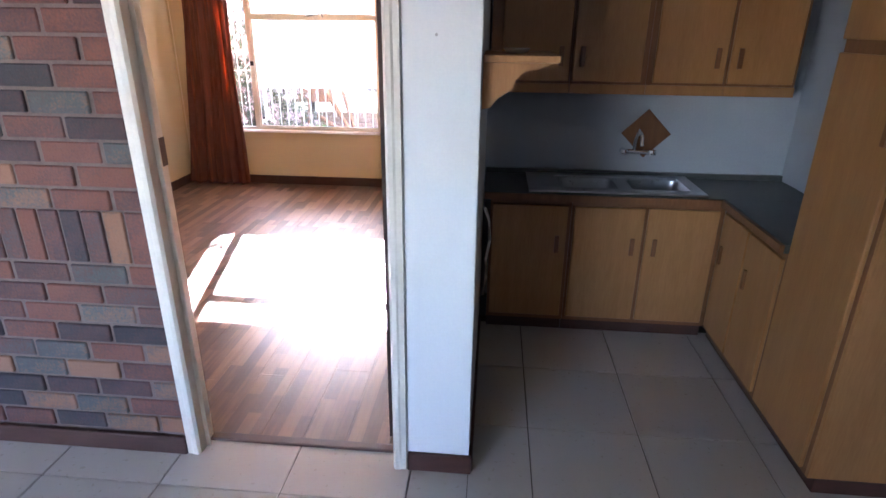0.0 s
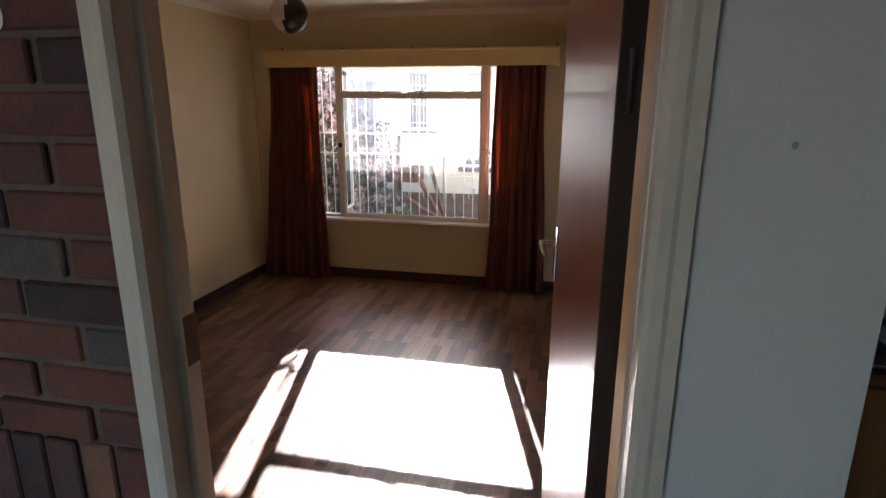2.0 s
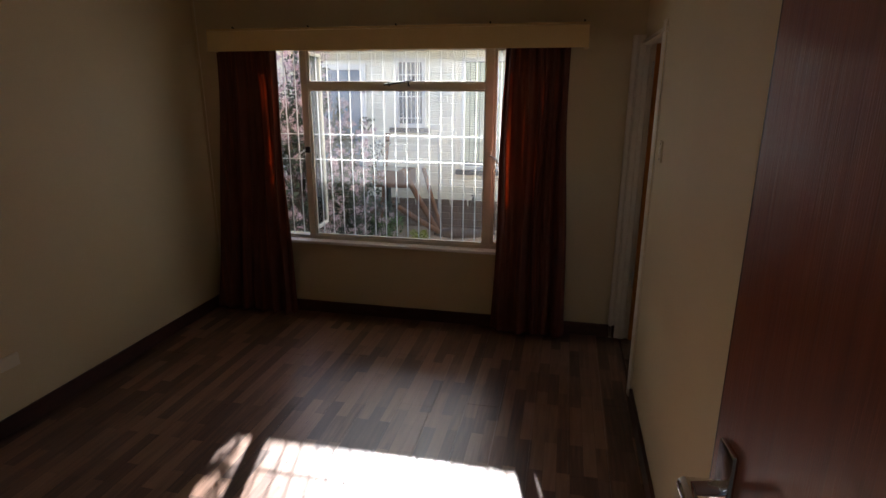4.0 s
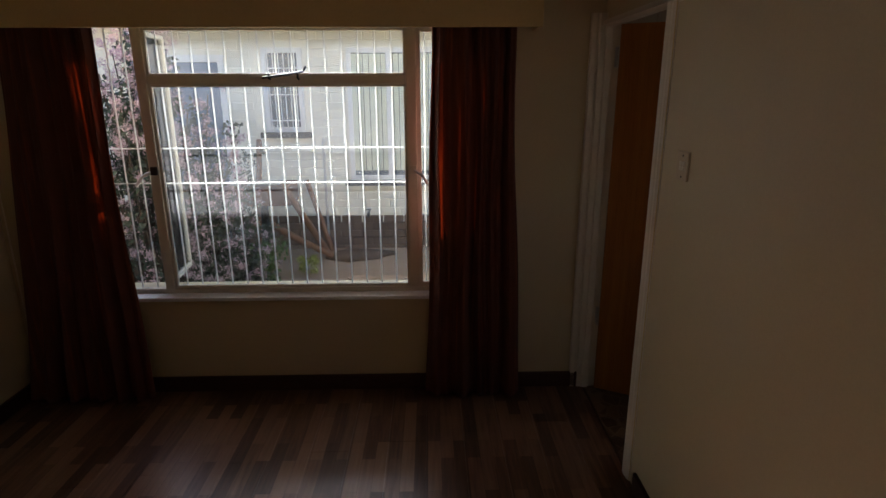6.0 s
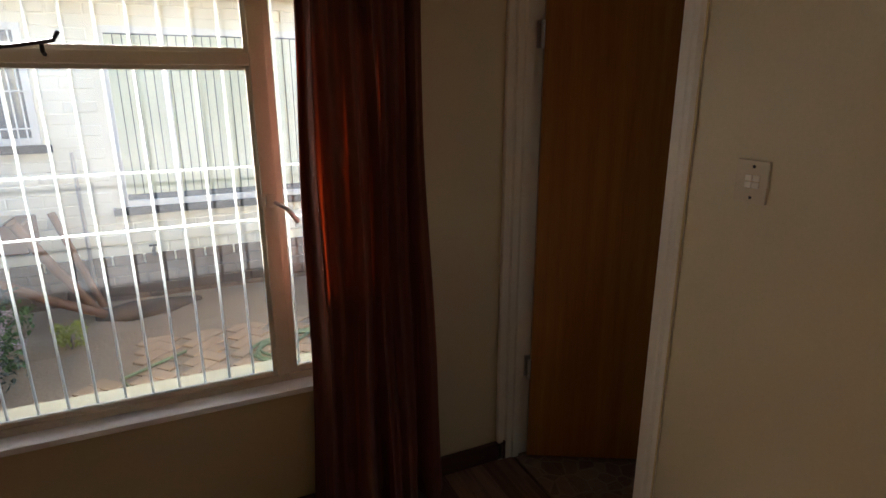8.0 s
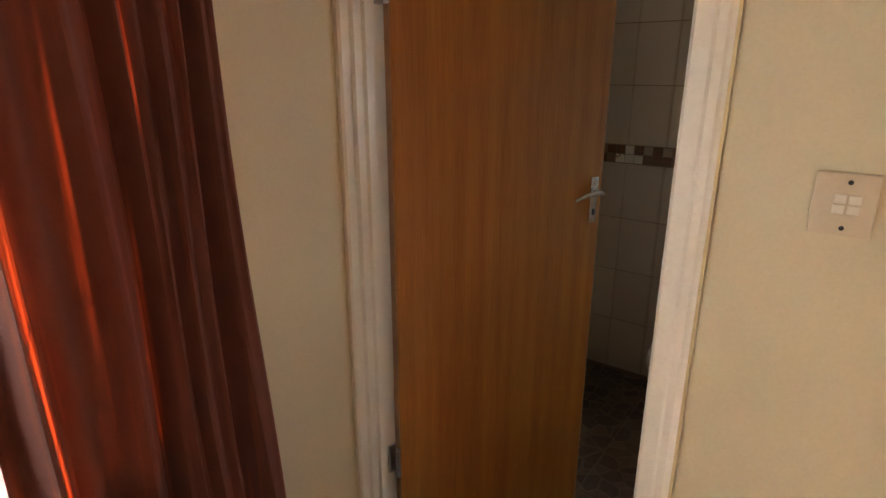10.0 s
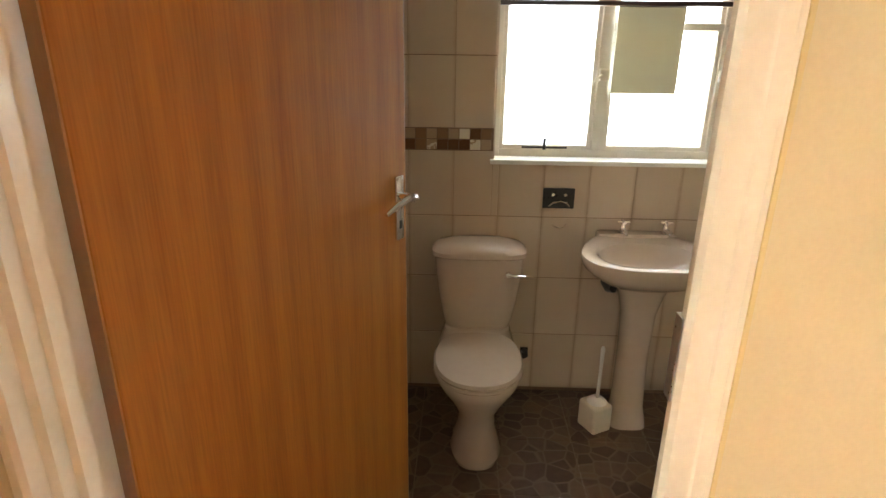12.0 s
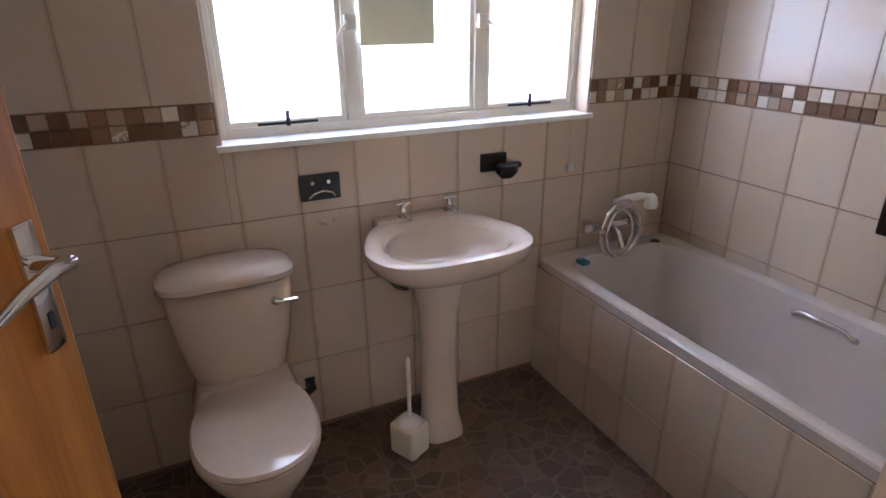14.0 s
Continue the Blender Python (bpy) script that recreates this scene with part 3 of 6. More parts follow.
def door_frame(name, axis, start, depth, a0, a1, mat, label):
    """A jamb each side and a head, for an opening from a0 to a1 in a wall that starts at start."""
    fr = thing(name, (start, (a0 + a1) / 2, 0) if axis == "x" else ((a0 + a1) / 2, start, 0), label, "door frame", kind="structure")
    for side, a, sgn in (("jamb", a0, 1), ("jamb", a1, -1)):
        bm = bmesh.new()
        hinged = axis == "y" and sgn < 0
        rows = [(u, -0.014 if hinged and v == 0.018 else v) for u, v in frame_profile(sgn > 0 and axis == "x", depth)]
        outline = [(start + u, a + sgn * v) if axis == "x" else (a + sgn * v, start + u) for u, v in rows]
        prism(outline, 0.0, DH + 0.045, "z", bm)
        part(side, bm, mat, fr, smooth=False)
    bm = bmesh.new()
    outline = [(start + max(u, -0.018), DH - v) for u, v in frame_profile(0, depth)]
    if axis == "x":
        prism([(p, q) for p, q in outline], a0 - 0.025, a1, "y", bm)
    else:
        prism([(p, q) for p, q in outline], a0 + 0.0, a1, "x", bm)
    part("head", bm, mat, fr)
    return fr


frame_1 = door_frame("door_frame_1", "y", YD0, YD1 - YD0, DX0, DX1, JAMB_PAINT, "white painted pressed-steel door frame, chipped")
frame_2 = door_frame("door_frame_2", "x", XR, 0.094, EY0, EY1, FRAME_PAINT, "cream painted pressed-steel bathroom door frame")
# lock strike plates let into the jambs
part("strike_plate", boxes([(DX0 + 0.0035, 2.008, 1.212, DX0 + 0.0075, 2.050, 1.314)], 0.001), DARK_STEEL, frame_1, "worn steel strike plate")
part("strike_plate", boxes([(1.040, EY0 + 0.0855, 1.200, 1.050, EY0 + 0.0885, 1.312), (1.050, EY0 + 0.070, 1.200, 1.060, EY0 + 0.0885, 1.312)], 0.001), STEEL, frame_2, "worn steel strike plate")
# solid black block stands for the shaded depth of the latch hole
part("latch_hole", boxes([(1.0605, EY0 + 0.050, 1.212, 1.0665, EY0 + 0.082, 1.300)]), BLACK_IRON, frame_2)
for z in (0.46, 1.87):
    part("hinge", boxes([(XR + 0.052, EY1 - 0.010, z - 0.05, XR + 0.096, EY1 - 0.003, z + 0.05)], 0.002), STEEL, frame_2, "cream painted steel hinge")


def lever_handle(door, at, side, into, plate_h=0.17, half=0.02):
    """Back plate and lever; side is the way the lever points along the door, into the way it stands off."""
    x, y, z = at
    plate = part("back_plate", box(x - half, min(y, y + into * 0.008), z - plate_h / 2, x + half, max(y, y + into * 0.008), z + plate_h / 2, bevel=0.004), CHROME, door, "chrome lock plate", smooth=True)
    zz = z + 0.03
    bm = tube([(x, y + into * 0.006, zz), (x, y + into * 0.045, zz)], 0.010, 12)
    tube([(x - side * 0.004, y + into * 0.045, zz), (x + side * 0.03, y + into * 0.05, zz + 0.004), (x + side * 0.07, y + into * 0.047, zz - 0.004), (x + side * 0.105, y + into * 0.042, zz - 0.018)],
         [0.010, 0.009, 0.008, 0.005], 10, bm)
    part("lever", bm, CHROME, door, "curved chrome lever", smooth=True)
    # thin black block on the plate, in place of the keyhole's shaded inside
    part("keyhole", box(x - 0.004, y + into * 0.0082, z - 0.05, x + 0.004, y + into * 0.0092, z - 0.03), BLACK_IRON, door)


def flush_door(name, hinge, turn, width, mat, label, edge):
    """A plain flush leaf; its own x runs from the hinge to the lock edge, and its seen face looks along its own +y."""
    d = thing(name, hinge, label, "door", turn=turn)
    part("leaf", box(0.003, -0.040, 0.012, width - 0.003, 0, DH - 0.010, bevel=0.002, segs=1), mat, d)
    part("lock_edge", box(width - 0.003, -0.039, 0.013, width, -0.001, DH - 0.011), edge, d)
    part("hinge_edge", box(0, -0.039, 0.013, 0.003, -0.001, DH - 0.011), edge, d)
    return d


# bedroom door, open against the east wall; it turns about the jamb at DX1
door_1 = flush_door("door_1", (0.878, 2.105, 0), 96.8, 0.785, DOOR_RED, "open glossy red-brown flush wooden door", DOOR_EDGE)
lever_handle(door_1, (0.735, 0, 1.27), -1, 1)
for z in (0.3, 1.75):
    part("hinge", tube([(-0.004, -0.020, z - 0.05), (-0.004, -0.020, z + 0.05)], 0.006, 8), DOOR_EDGE, door_1, "dark painted hinge")
# bathroom door, open into the bathroom
door_2 = flush_door("door_2", (1.105, 6.172, 0), -28.0, 0.735, DOOR_ORANGE, "open orange-varnished flush wooden door", CUPBOARD)
for ob in list(door_2.children):
    for v in ob.data.vertices:
        v.co.y += 0.040
lever_handle(door_2, (0.700, 0, 1.255), -1, -1, 0.155, 0.015)
for z in (0.46, 1.87):
    part("hinge", tube([(-0.006, 0.004, z - 0.05), (-0.006, 0.004, z + 0.05)], 0.008, 8), STEEL, door_2)

# ---- bedroom window ----
GY = 6.266
win = thing("window_1", ((WX0 + WX1) / 2, GY, WZ0), "wide cream steel window, one casement open", "window", kind="structure")
F = 0.028
MXL, MXR = -1.322, 0.056         # mullions
part("outer_frame", boxes([(WX0, GY - 0.02, WZ0, WX0 + F, GY + 0.02, WZ1), (WX1 - F, GY - 0.02, WZ0, WX1, GY + 0.02, WZ1),
                           (WX0 + F, GY - 0.02, WZ0, WX1 - F, GY + 0.02, WZ0 + 0.034), (WX0 + F, GY - 0.02, WZ1 - 0.03, WX1 - F, GY + 0.02, WZ1)], 0.003), STEEL_CREAM, win)
for x in (MXL, MXR):
    part("mullion", box(x - 0.026, GY - 0.024, WZ0 + 0.034, x + 0.026, GY + 0.02, WZ1 - 0.03, bevel=0.004), STEEL_CREAM, win)
part("transom", box(MXL + 0.026, GY - 0.024, 1.745, MXR - 0.026, GY + 0.02, 1.785, bevel=0.004), STEEL_CREAM, win)


def sash(name, x0, x1, z0, z1, w=0.022):
    s = part(name, boxes([(x0, GY - 0.012, z0, x0 + w, GY + 0.012, z1), (x1 - w, GY - 0.012, z0, x1, GY + 0.012, z1),
                          (x0 + w, GY - 0.012, z0, x1 - w, GY + 0.012, z0 + w), (x0 + w, GY - 0.012, z1 - w, x1 - w, GY + 0.012, z1)], 0.002), STEEL_CREAM, win)
    pane = part("pane", boxes([(x0 + w, GY + 0.0, z0 + w, x1 - w, GY + 0.004, z1 - w)]), CLEAR_GLASS, s, "clear window glass")
    pane.visible_shadow = False
    return s


sash("vent_sash", MXL + 0.026, MXR - 0.026, 1.785, WZ1 - 0.03, 0.014)
sash("fixed_light", MXL + 0.026, MXR - 0.026, WZ0 + 0.034, 1.745, 0.014)
sash("casement", MXR + 0.026, WX1 - F, WZ0 + 0.034, WZ1 - 0.03)
# open casement, standing outward from the left mullion
cas = thing("casement_open", (MXL - 0.01, GY + 0.045, WZ0 + 0.05), "open outward cream steel casement sash", "window", kind="structure", turn=97)
w, hgt = 0.345, WZ1 - WZ0 - 0.09
part("sash_frame", boxes([(0, -0.012, 0, 0.024, 0.012, hgt), (w - 0.024, -0.012, 0, w, 0.012, hgt), (0.024, -0.012, 0, w - 0.024, 0.012, 0.024), (0.024, -0.012, hgt - 0.024, w - 0.024, 0.012, hgt)], 0.002), STEEL_CREAM, cas)
p = part("pane", boxes([(0.024, -0.002, 0.024, w - 0.024, 0.002, hgt - 0.024)]), CLEAR_GLASS, cas)
p.visible_shadow = False
stay = tube([(0.06, 0.02, 0.62), (0.30, 0.02, 0.63)], 0.007, 6)
part("stay", stay, WHITE_PAINT, cas, "white painted stay bar")

sill = solid("window_sill", box(WX0 - 0.03, YW - 0.064, WZ0 - 0.014, WX1 + 0.03, GY - 0.018, WZ0 + 0.008, bevel=0.004), SILL_WHITE, "white painted inner window sill", "sill")
# vent stay and casement handles
stay_1 = thing("window_stay", (-0.60, GY - 0.03, 1.77), "black iron window stay with hook", "window stay")
part("bar", tube([(-0.70, GY - 0.045, 1.775), (-0.58, GY - 0.05, 1.79), (-0.49, GY - 0.05, 1.805), (-0.475, GY - 0.05, 1.83)], 0.006, 8), BLACK_IRON, stay_1, smooth=True)
for x in (-0.665, -0.52):
    part("peg", tube([(x, GY - 0.02, 1.768), (x, GY - 0.045, 1.775), (x, GY - 0.047, 1.795)], 0.006, 8), BLACK_IRON, stay_1, smooth=True)
for x, s in ((MXR, 1), (MXL, -1)):
    hd = thing("casement_latch", (x, GY - 0.04, 1.30), "worn brass casement handle", "window handle", group="casement handles")
    part("boss", box(x - 0.014, GY - 0.04, 1.28, x + 0.022, GY - 0.024, 1.325, bevel=0.004), STEEL_CREAM if s > 0 else BLACK_IRON, hd)
    part("grip", tube([(x + 0.01 * s, GY - 0.045, 1.30), (x + s * 0.05, GY - 0.06, 1.275), (x + s * 0.085, GY - 0.06, 1.225)], [0.006, 0.008, 0.009], 8), STEEL, hd, smooth=True)

# burglar bars outside the panes
BY = 6.33
bars = thing("burglar_bars", (-0.63, BY, WZ0), "white painted steel burglar bars outside the window", "burglar bars")
for k in range(24):
    x = -1.607 + k * 0.0865
    part("bar", tube([(x, BY, WZ0 + 0.01), (x, BY, WZ1 - 0.01)], 0.0045, 8), BAR_WHITE, bars, smooth=True)
for z in (1.412, 1.222):
    part("rail", box(WX0, BY - 0.012, z - 0.003, WX1, BY - 0.004, z + 0.003), BAR_WHITE, bars)

# ---- pelmet and curtains ----
pelmet = thing("pelmet", (-0.62, 6.15, 2.0), "cream painted wooden curtain pelmet box", "pelmet")
part("front_board", box(-1.94, 6.03, 1.998, 0.69, 6.05, 2.130, bevel=0.004), PELMET_PAINT, pelmet)
part("top_board", box(-1.94, 6.035, 2.132, 0.69, YW - 0.002, 2.147, bevel=0.003), PELMET_PAINT, pelmet)
for x in (-1.94, 0.67):
    part("end_board", box(x, 6.052, 1.998, x + 0.02, YW - 0.002, 2.130), PELMET_PAINT, pelmet)
for x in (-1.84, -1.25, -0.60, 0.05, 0.66):
    part("hook", tube([(x, YW - 0.002, 2.165), (x, YW - 0.02, 2.175), (x, YW - 0.02, 2.153)], 0.006, 6), BLACK_IRON, pelmet, "small dark hook")


def curtain(name, x0t, x1t, x0b, x1b, folds, seed, label):
    rnd = random.Random(seed)
    c = thing(name, ((x0t + x1t) / 2, 6.11, 0.02), label, "curtain", group="curtains")
    bm = bmesh.new()
    nu, nv = folds * 14, 44
    ph = [rnd.uniform(0, 6.28) for _ in range(8)]
    grid = []
    for j in range(nv + 1):
        v = j / nv
        z = 2.03 - v * (2.03 - 0.02)
        row = []
        e = v ** 1.4
        for i in range(nu + 1):
            u = i / nu
            warp = u + 0.045 * math.sin(6 * u + ph[0] + v * 0.8) + 0.02 * math.sin(13 * u + ph[1] - v * 1.4)
            x = (x0t + (x1t - x0t) * u) * (1 - e) + (x0b + (x1b - x0b) * u) * e
            amp = (0.016 + 0.020 * v) * (0.75 + 0.6 * math.sin(2.3 * u * 6.28 + ph[2] + v))
            y = 6.130 + amp * math.sin(2 * math.pi * folds * warp + 0.5 * math.sin(3 * v + ph[3])) + 0.012 * math.sin(2 * math.pi * folds * 2.1 * warp + ph[4] + v * 2)
            y -= 0.025 * v
            row.append(bm.verts.new((x + 0.006 * math.sin(9 * v + ph[5] + 7 * u), y, z + 0.004 * math.sin(20 * u + ph[6]))))
        grid.append(row)
    for a, b in zip(grid, grid[1:]):
        for i in range(nu):
            bm.faces.new((a[i], a[i + 1], b[i + 1], b[i]))
    cloth = part("cloth", bm, CURTAIN, c, smooth=True)
    m = cloth.modifiers.new("thickness", "SOLIDIFY")
    m.thickness = 0.003
    return c


curtain("curtain", -1.955, -1.475, -2.145, -1.425, 5, 3, "long rust-red cloth curtain, dark folds")
curtain("curtain", 0.160, 0.580, 0.115, 0.66, 5, 8, "long rust-red cloth curtain with thin lit streaks")

# ---- bedroom small things ----
sw = thing("light_switch", (XR, 5.17, 1.40), "yellowed double rocker switch plate on the wall", "light switch")
part("plate", box(XR - 0.009, 5.127, 1.405, XR, 5.213, 1.507, bevel=0.003), YELLOW_PLASTIC, sw)
for yy in (5.147, 5.167):
    for zz in (1.441, 1.458):
        part("rocker", box(XR - 0.013, yy, zz, XR - 0.008, yy + 0.0175, zz + 0.0145, bevel=0.002), PLASTIC_CREAM, sw)
for zz in (1.418, 1.492):
    part("screw", tube([(XR - 0.0105, 5.166, zz), (XR - 0.008, 5.166, zz)], 0.004, 8), BLACK_IRON, sw)

lamp = thing("ceiling_lamp", (-0.80, 4.33, 2.20), "black and white ball pendant lamp on the ceiling", "lamp")
ball = [(-0.80, 4.33, 2.19 + 0.105 * math.cos(math.pi * (1 - k / 16)), max(0.004, 0.105 * math.sin(math.pi * k / 16)), max(0.004, 0.105 * math.sin(math.pi * k / 16)), 2) for k in range(17)]
globe = part("globe", loft(ball, 32), LAMP_WHITE, lamp, "white globe half", smooth=True)
globe.data.materials.append(BLACK_PLASTIC)
for f in globe.data.polygons:
    if f.center.x > 0.02 + 0.25 * (f.center.z):
        f.material_index = 1
part("stem", tube([(-0.80, 4.33, 2.29), (-0.80, 4.33, 2.45)], 0.008, 10), CHROME, lamp, smooth=True)
part("ceiling_rose", loft([(-0.80, 4.33, 2.435, 0.03, 0.03, 2), (-0.80, 4.33, 2.45, 0.05, 0.05, 2), (-0.80, 4.33, CEIL, 0.055, 0.055, 2)], 24), WHITE_PAINT, lamp, smooth=True)

cable_run = thing("wall_cable", (XL + 0.06, YW - 0.006, 0.1), "thin cream cable running down the corner", "cable")
part("cable", tube([(XL + 0.025, YW - 0.006, CEIL - 0.05), (XL + 0.03, YW - 0.006, 1.6), (XL + 0.025, YW - 0.006, 0.1)], 0.004, 6), FRAME_PAINT, cable_run)
sock = thing("wall_socket", (XL, 4.35, 0.35), "cream plastic wall socket plate", "socket")
part("plate", box(XL, 4.30, 0.34, XL + 0.010, 4.41, 0.41, bevel=0.003), PLASTIC_CREAM, sock)

part("sealant", box(XR - 0.0065, 5.357, 0.0, XR - 0.0032, 5.3635, 2.08, bevel=0.001), YELLOWED, frame_2, "yellowed sealant line")
for at, r in (((-0.12, YD0 - 0.006, 1.850), 0.018), ((1.092, YD0 - 0.0005, 1.665), 0.004)):
    dab = thing("paint_dab", at, "small dried paint dab on the wall", "stain", group="wall marks")
    bm = bmesh.new()
    bmesh.ops.create_uvsphere(bm, u_segments=12, v_segments=6, radius=r)
    bmesh.ops.scale(bm, vec=(1, 0.12, 1.35), verts=bm.verts)
    bmesh.ops.translate(bm, vec=at, verts=bm.verts)
    part("dab", bm, WHITE_PAINT if r > 0.01 else MARK, dab, smooth=True)

# ---- kitchen ----
CF, CT = 3.14, 0.86              # cabinet fronts, counter height
RX = 2.53                        # fronts of the right run


def cabinet_front(cab, axis, at, a0, a1, z0, z1, hinge_right=False, knob=True):
    """A plain door with darker lipping, along x (axis 'x', facing -y) or along y (axis 'y', facing -x)."""
    if axis == "x":
        d = part("door", box(a0, at - 0.018, z0, a1, at, z1, bevel=0.003, segs=1), CUPBOARD, cab)
        kx = a1 - 0.05 if not hinge_right else a0 + 0.05
        if knob:
            part("handle", box(kx - 0.012, at - 0.030, z1 - 0.27, kx + 0.012, at - 0.018, z1 - 0.17, bevel=0.004), CUPBOARD_EDGE, d, "brown wooden pull")
    else:
        d = part("door", box(at - 0.018, a0, z0, at, a1, z1, bevel=0.003, segs=1), CUPBOARD, cab)
        ky = a0 + 0.05 if hinge_right else a1 - 0.05
        if knob:
            part("handle", box(at - 0.030, ky - 0.012, z1 - 0.27, at - 0.018, ky + 0.012, z1 - 0.17, bevel=0.004), CUPBOARD_EDGE, d, "brown wooden pull")
    return d


def base_unit(a0, a1, doors, top=0.82):
    cab = thing("base_cabinet", ((a0 + a1) / 2, 3.45, 0), "honey-coloured wooden base cabinet under the counter", "cabinet", group="kitchen base cabinets")
    part("carcass", box(a0 + 0.001, CF + 0.001, 0.085, a1 - 0.001, KB - 0.005, top), CUPBOARD_EDGE, cab)
    part("face_frame", box(a0 + 0.001, CF + 0.0005, top - 0.03, a1 - 0.001, CF + 0.02, CT - 0.04), CUPBOARD_EDGE, cab)
    part("plinth", box(a0 + 0.001, CF + 0.045, 0, a1 - 0.001, CF + 0.06, 0.084), SKIRT, cab, "dark plinth")
    n = len(doors)
    for i in range(n):
        cabinet_front(cab, "x", CF, doors[i][0], doors[i][1], 0.115, CT - 0.075, doors[i][2])
    return cab


base_unit(1.275, 1.72, [(1.29, 1.70, False)], 0.66)
base_unit(1.72, 2.53, [(1.735, 2.11, False), (2.13, 2.50, True)], 0.66)
rc = thing("base_cabinet", (2.75, 2.8, 0), "honey-coloured wooden base cabinet with dark end edge", "cabinet", group="kitchen base cabinets")
part("carcass", box(RX + 0.001, 2.43, 0.085, 2.975, CF - 0.002, CT - 0.04), CUPBOARD_EDGE, rc)
part("plinth", box(RX + 0.045, 2.43, 0, RX + 0.06, CF + 0.045, 0.084), SKIRT, rc)
cabinet_front(rc, "y", RX, 2.80, 3.10, 0.115, CT - 0.075)
cabinet_front(rc, "y", RX, 2.46, 2.785, 0.115, CT - 0.075)

tall = thing("tall_cupboard", (2.75, 2.19, 0), "tall honey-coloured wooden broom cupboard", "cupboard")
part("side_panel", box(RX + 0.001, 1.95, 0.085, 2.975, 1.968, CEIL - 0.02, bevel=0.002), CUPBOARD, tall)
part("carcass", box(RX + 0.001, 1.969, 0.085, 2.975, 2.428, CEIL - 0.02), CUPBOARD_EDGE, tall)
part("plinth", box(RX + 0.045, 1.97, 0, 2.97, 2.43, 0.084), SKIRT, tall)
cabinet_front(tall, "y", RX, 1.985, 2.42, 0.105, 1.615, True)
cabinet_front(tall, "y", RX, 1.985, 2.42, 1.66, CEIL - 0.03, True, knob=False)

counter = thing("countertop", (2.1, 3.4, CT - 0.04), "dark green speckled countertop with brown edge", "countertop")
for row in ((KX0 + 0.01, 3.098, CT - 0.038, 1.63, KB - 0.005, CT), (2.40, 3.098, CT - 0.038, 2.975, KB - 0.005, CT), (1.63, 3.098, CT - 0.038, 2.40, 3.22, CT), (1.63, 3.50, CT - 0.038, 2.40, KB - 0.005, CT), (2.50, 2.43, CT - 0.038, 2.975, 3.097, CT)):
    part("worktop_section", box(*row), COUNTER, counter)
part("edge", boxes([(KX0 + 0.01, 3.078, CT - 0.038, 2.478, 3.096, CT - 0.001), (2.478, 2.43, CT - 0.038, 2.498, 3.096, CT - 0.001)], 0.003), CUPBOARD_EDGE, counter, "brown wooden front edge")
part("upstand", boxes([(KX0 + 0.01, KB - 0.025, CT, 2.975, KB - 0.002, CT + 0.03)], 0.002), COUNTER, counter)

sink = thing("kitchen_sink", (1.95, 3.4, CT), "stainless steel kitchen sink with two bowls", "sink")
for x0, x1 in ((1.66, 1.98), (2.04, 2.36)):
    cx, hx = (x0 + x1) / 2, (x1 - x0) / 2
    bm = loft([(cx, 3.335, CT + 0.006, hx + 0.03, 0.15, 6), (cx, 3.335, CT + 0.009, hx + 0.005, 0.137, 6), (cx, 3.335, CT + 0.001, hx - 0.008, 0.127, 6), (cx, 3.335, CT - 0.08, hx - 0.02, 0.12, 6), (cx, 3.335, CT - 0.15, hx - 0.05, 0.10, 4)], 32, False, True)
    part("bowl", bm, STEEL, sink, smooth=True)
part("rim", boxes([(1.48, 3.12, CT + 0.001, 2.42, 3.20, CT + 0.012), (1.48, 3.47, CT + 0.001, 2.42, 3.53, CT + 0.012), (1.48, 3.20, CT + 0.001, 1.64, 3.47, CT + 0.012), (1.97, 3.20, CT + 0.001, 2.05, 3.47, CT + 0.008), (2.35, 3.20, CT + 0.001, 2.42, 3.47, CT + 0.012)], 0.003), STEEL, sink)

ktap = thing("kitchen_tap", (2.12, KB - 0.002, 1.0), "chrome wall-mounted kitchen mixer tap", "tap")
bm = tube([(2.03, KB - 0.04, 1.015), (2.21, KB - 0.04, 1.015)], 0.014, 10)
for x in (2.04, 2.20):
    tube([(x, KB, 1.015), (x, KB - 0.06, 1.015)], 0.017, 10, bm)
part("body", bm, CHROME, ktap, smooth=True)
part("spout", tube([(2.10, KB - 0.04, 1.02), (2.10, KB - 0.06, 1.09), (2.10, KB - 0.12, 1.15), (2.10, KB - 0.19, 1.13), (2.10, KB - 0.21, 1.08)], 0.010, 10), CHROME, ktap, smooth=True)
for x in (2.04, 2.20):
    part("knob", loft([(x, KB - 0.07, 1.002, 0.02, 0.012, 2), (x, KB - 0.07, 1.015, 0.024, 0.016, 2), (x, KB - 0.07, 1.03, 0.02, 0.012, 2)], 12), CHROME, ktap, smooth=True)
splash = thing("splash_tile", (2.165, KB, 1.0), "brown decorated tile set cornerwise behind the tap", "tile")
bm = bmesh.new()
box(-0.10, KB - 0.008, -0.10, 0.10, KB - 0.0005, 0.10, bm=bm)
bmesh.ops.rotate(bm, verts=bm.verts, cent=(0, KB, 0), matrix=Matrix.Rotation(radians(45), 3, "Y"))
bmesh.ops.translate(bm, verts=bm.verts, vec=(2.165, 0, 1.115))
part("tile", bm, CUPBOARD_EDGE, splash)

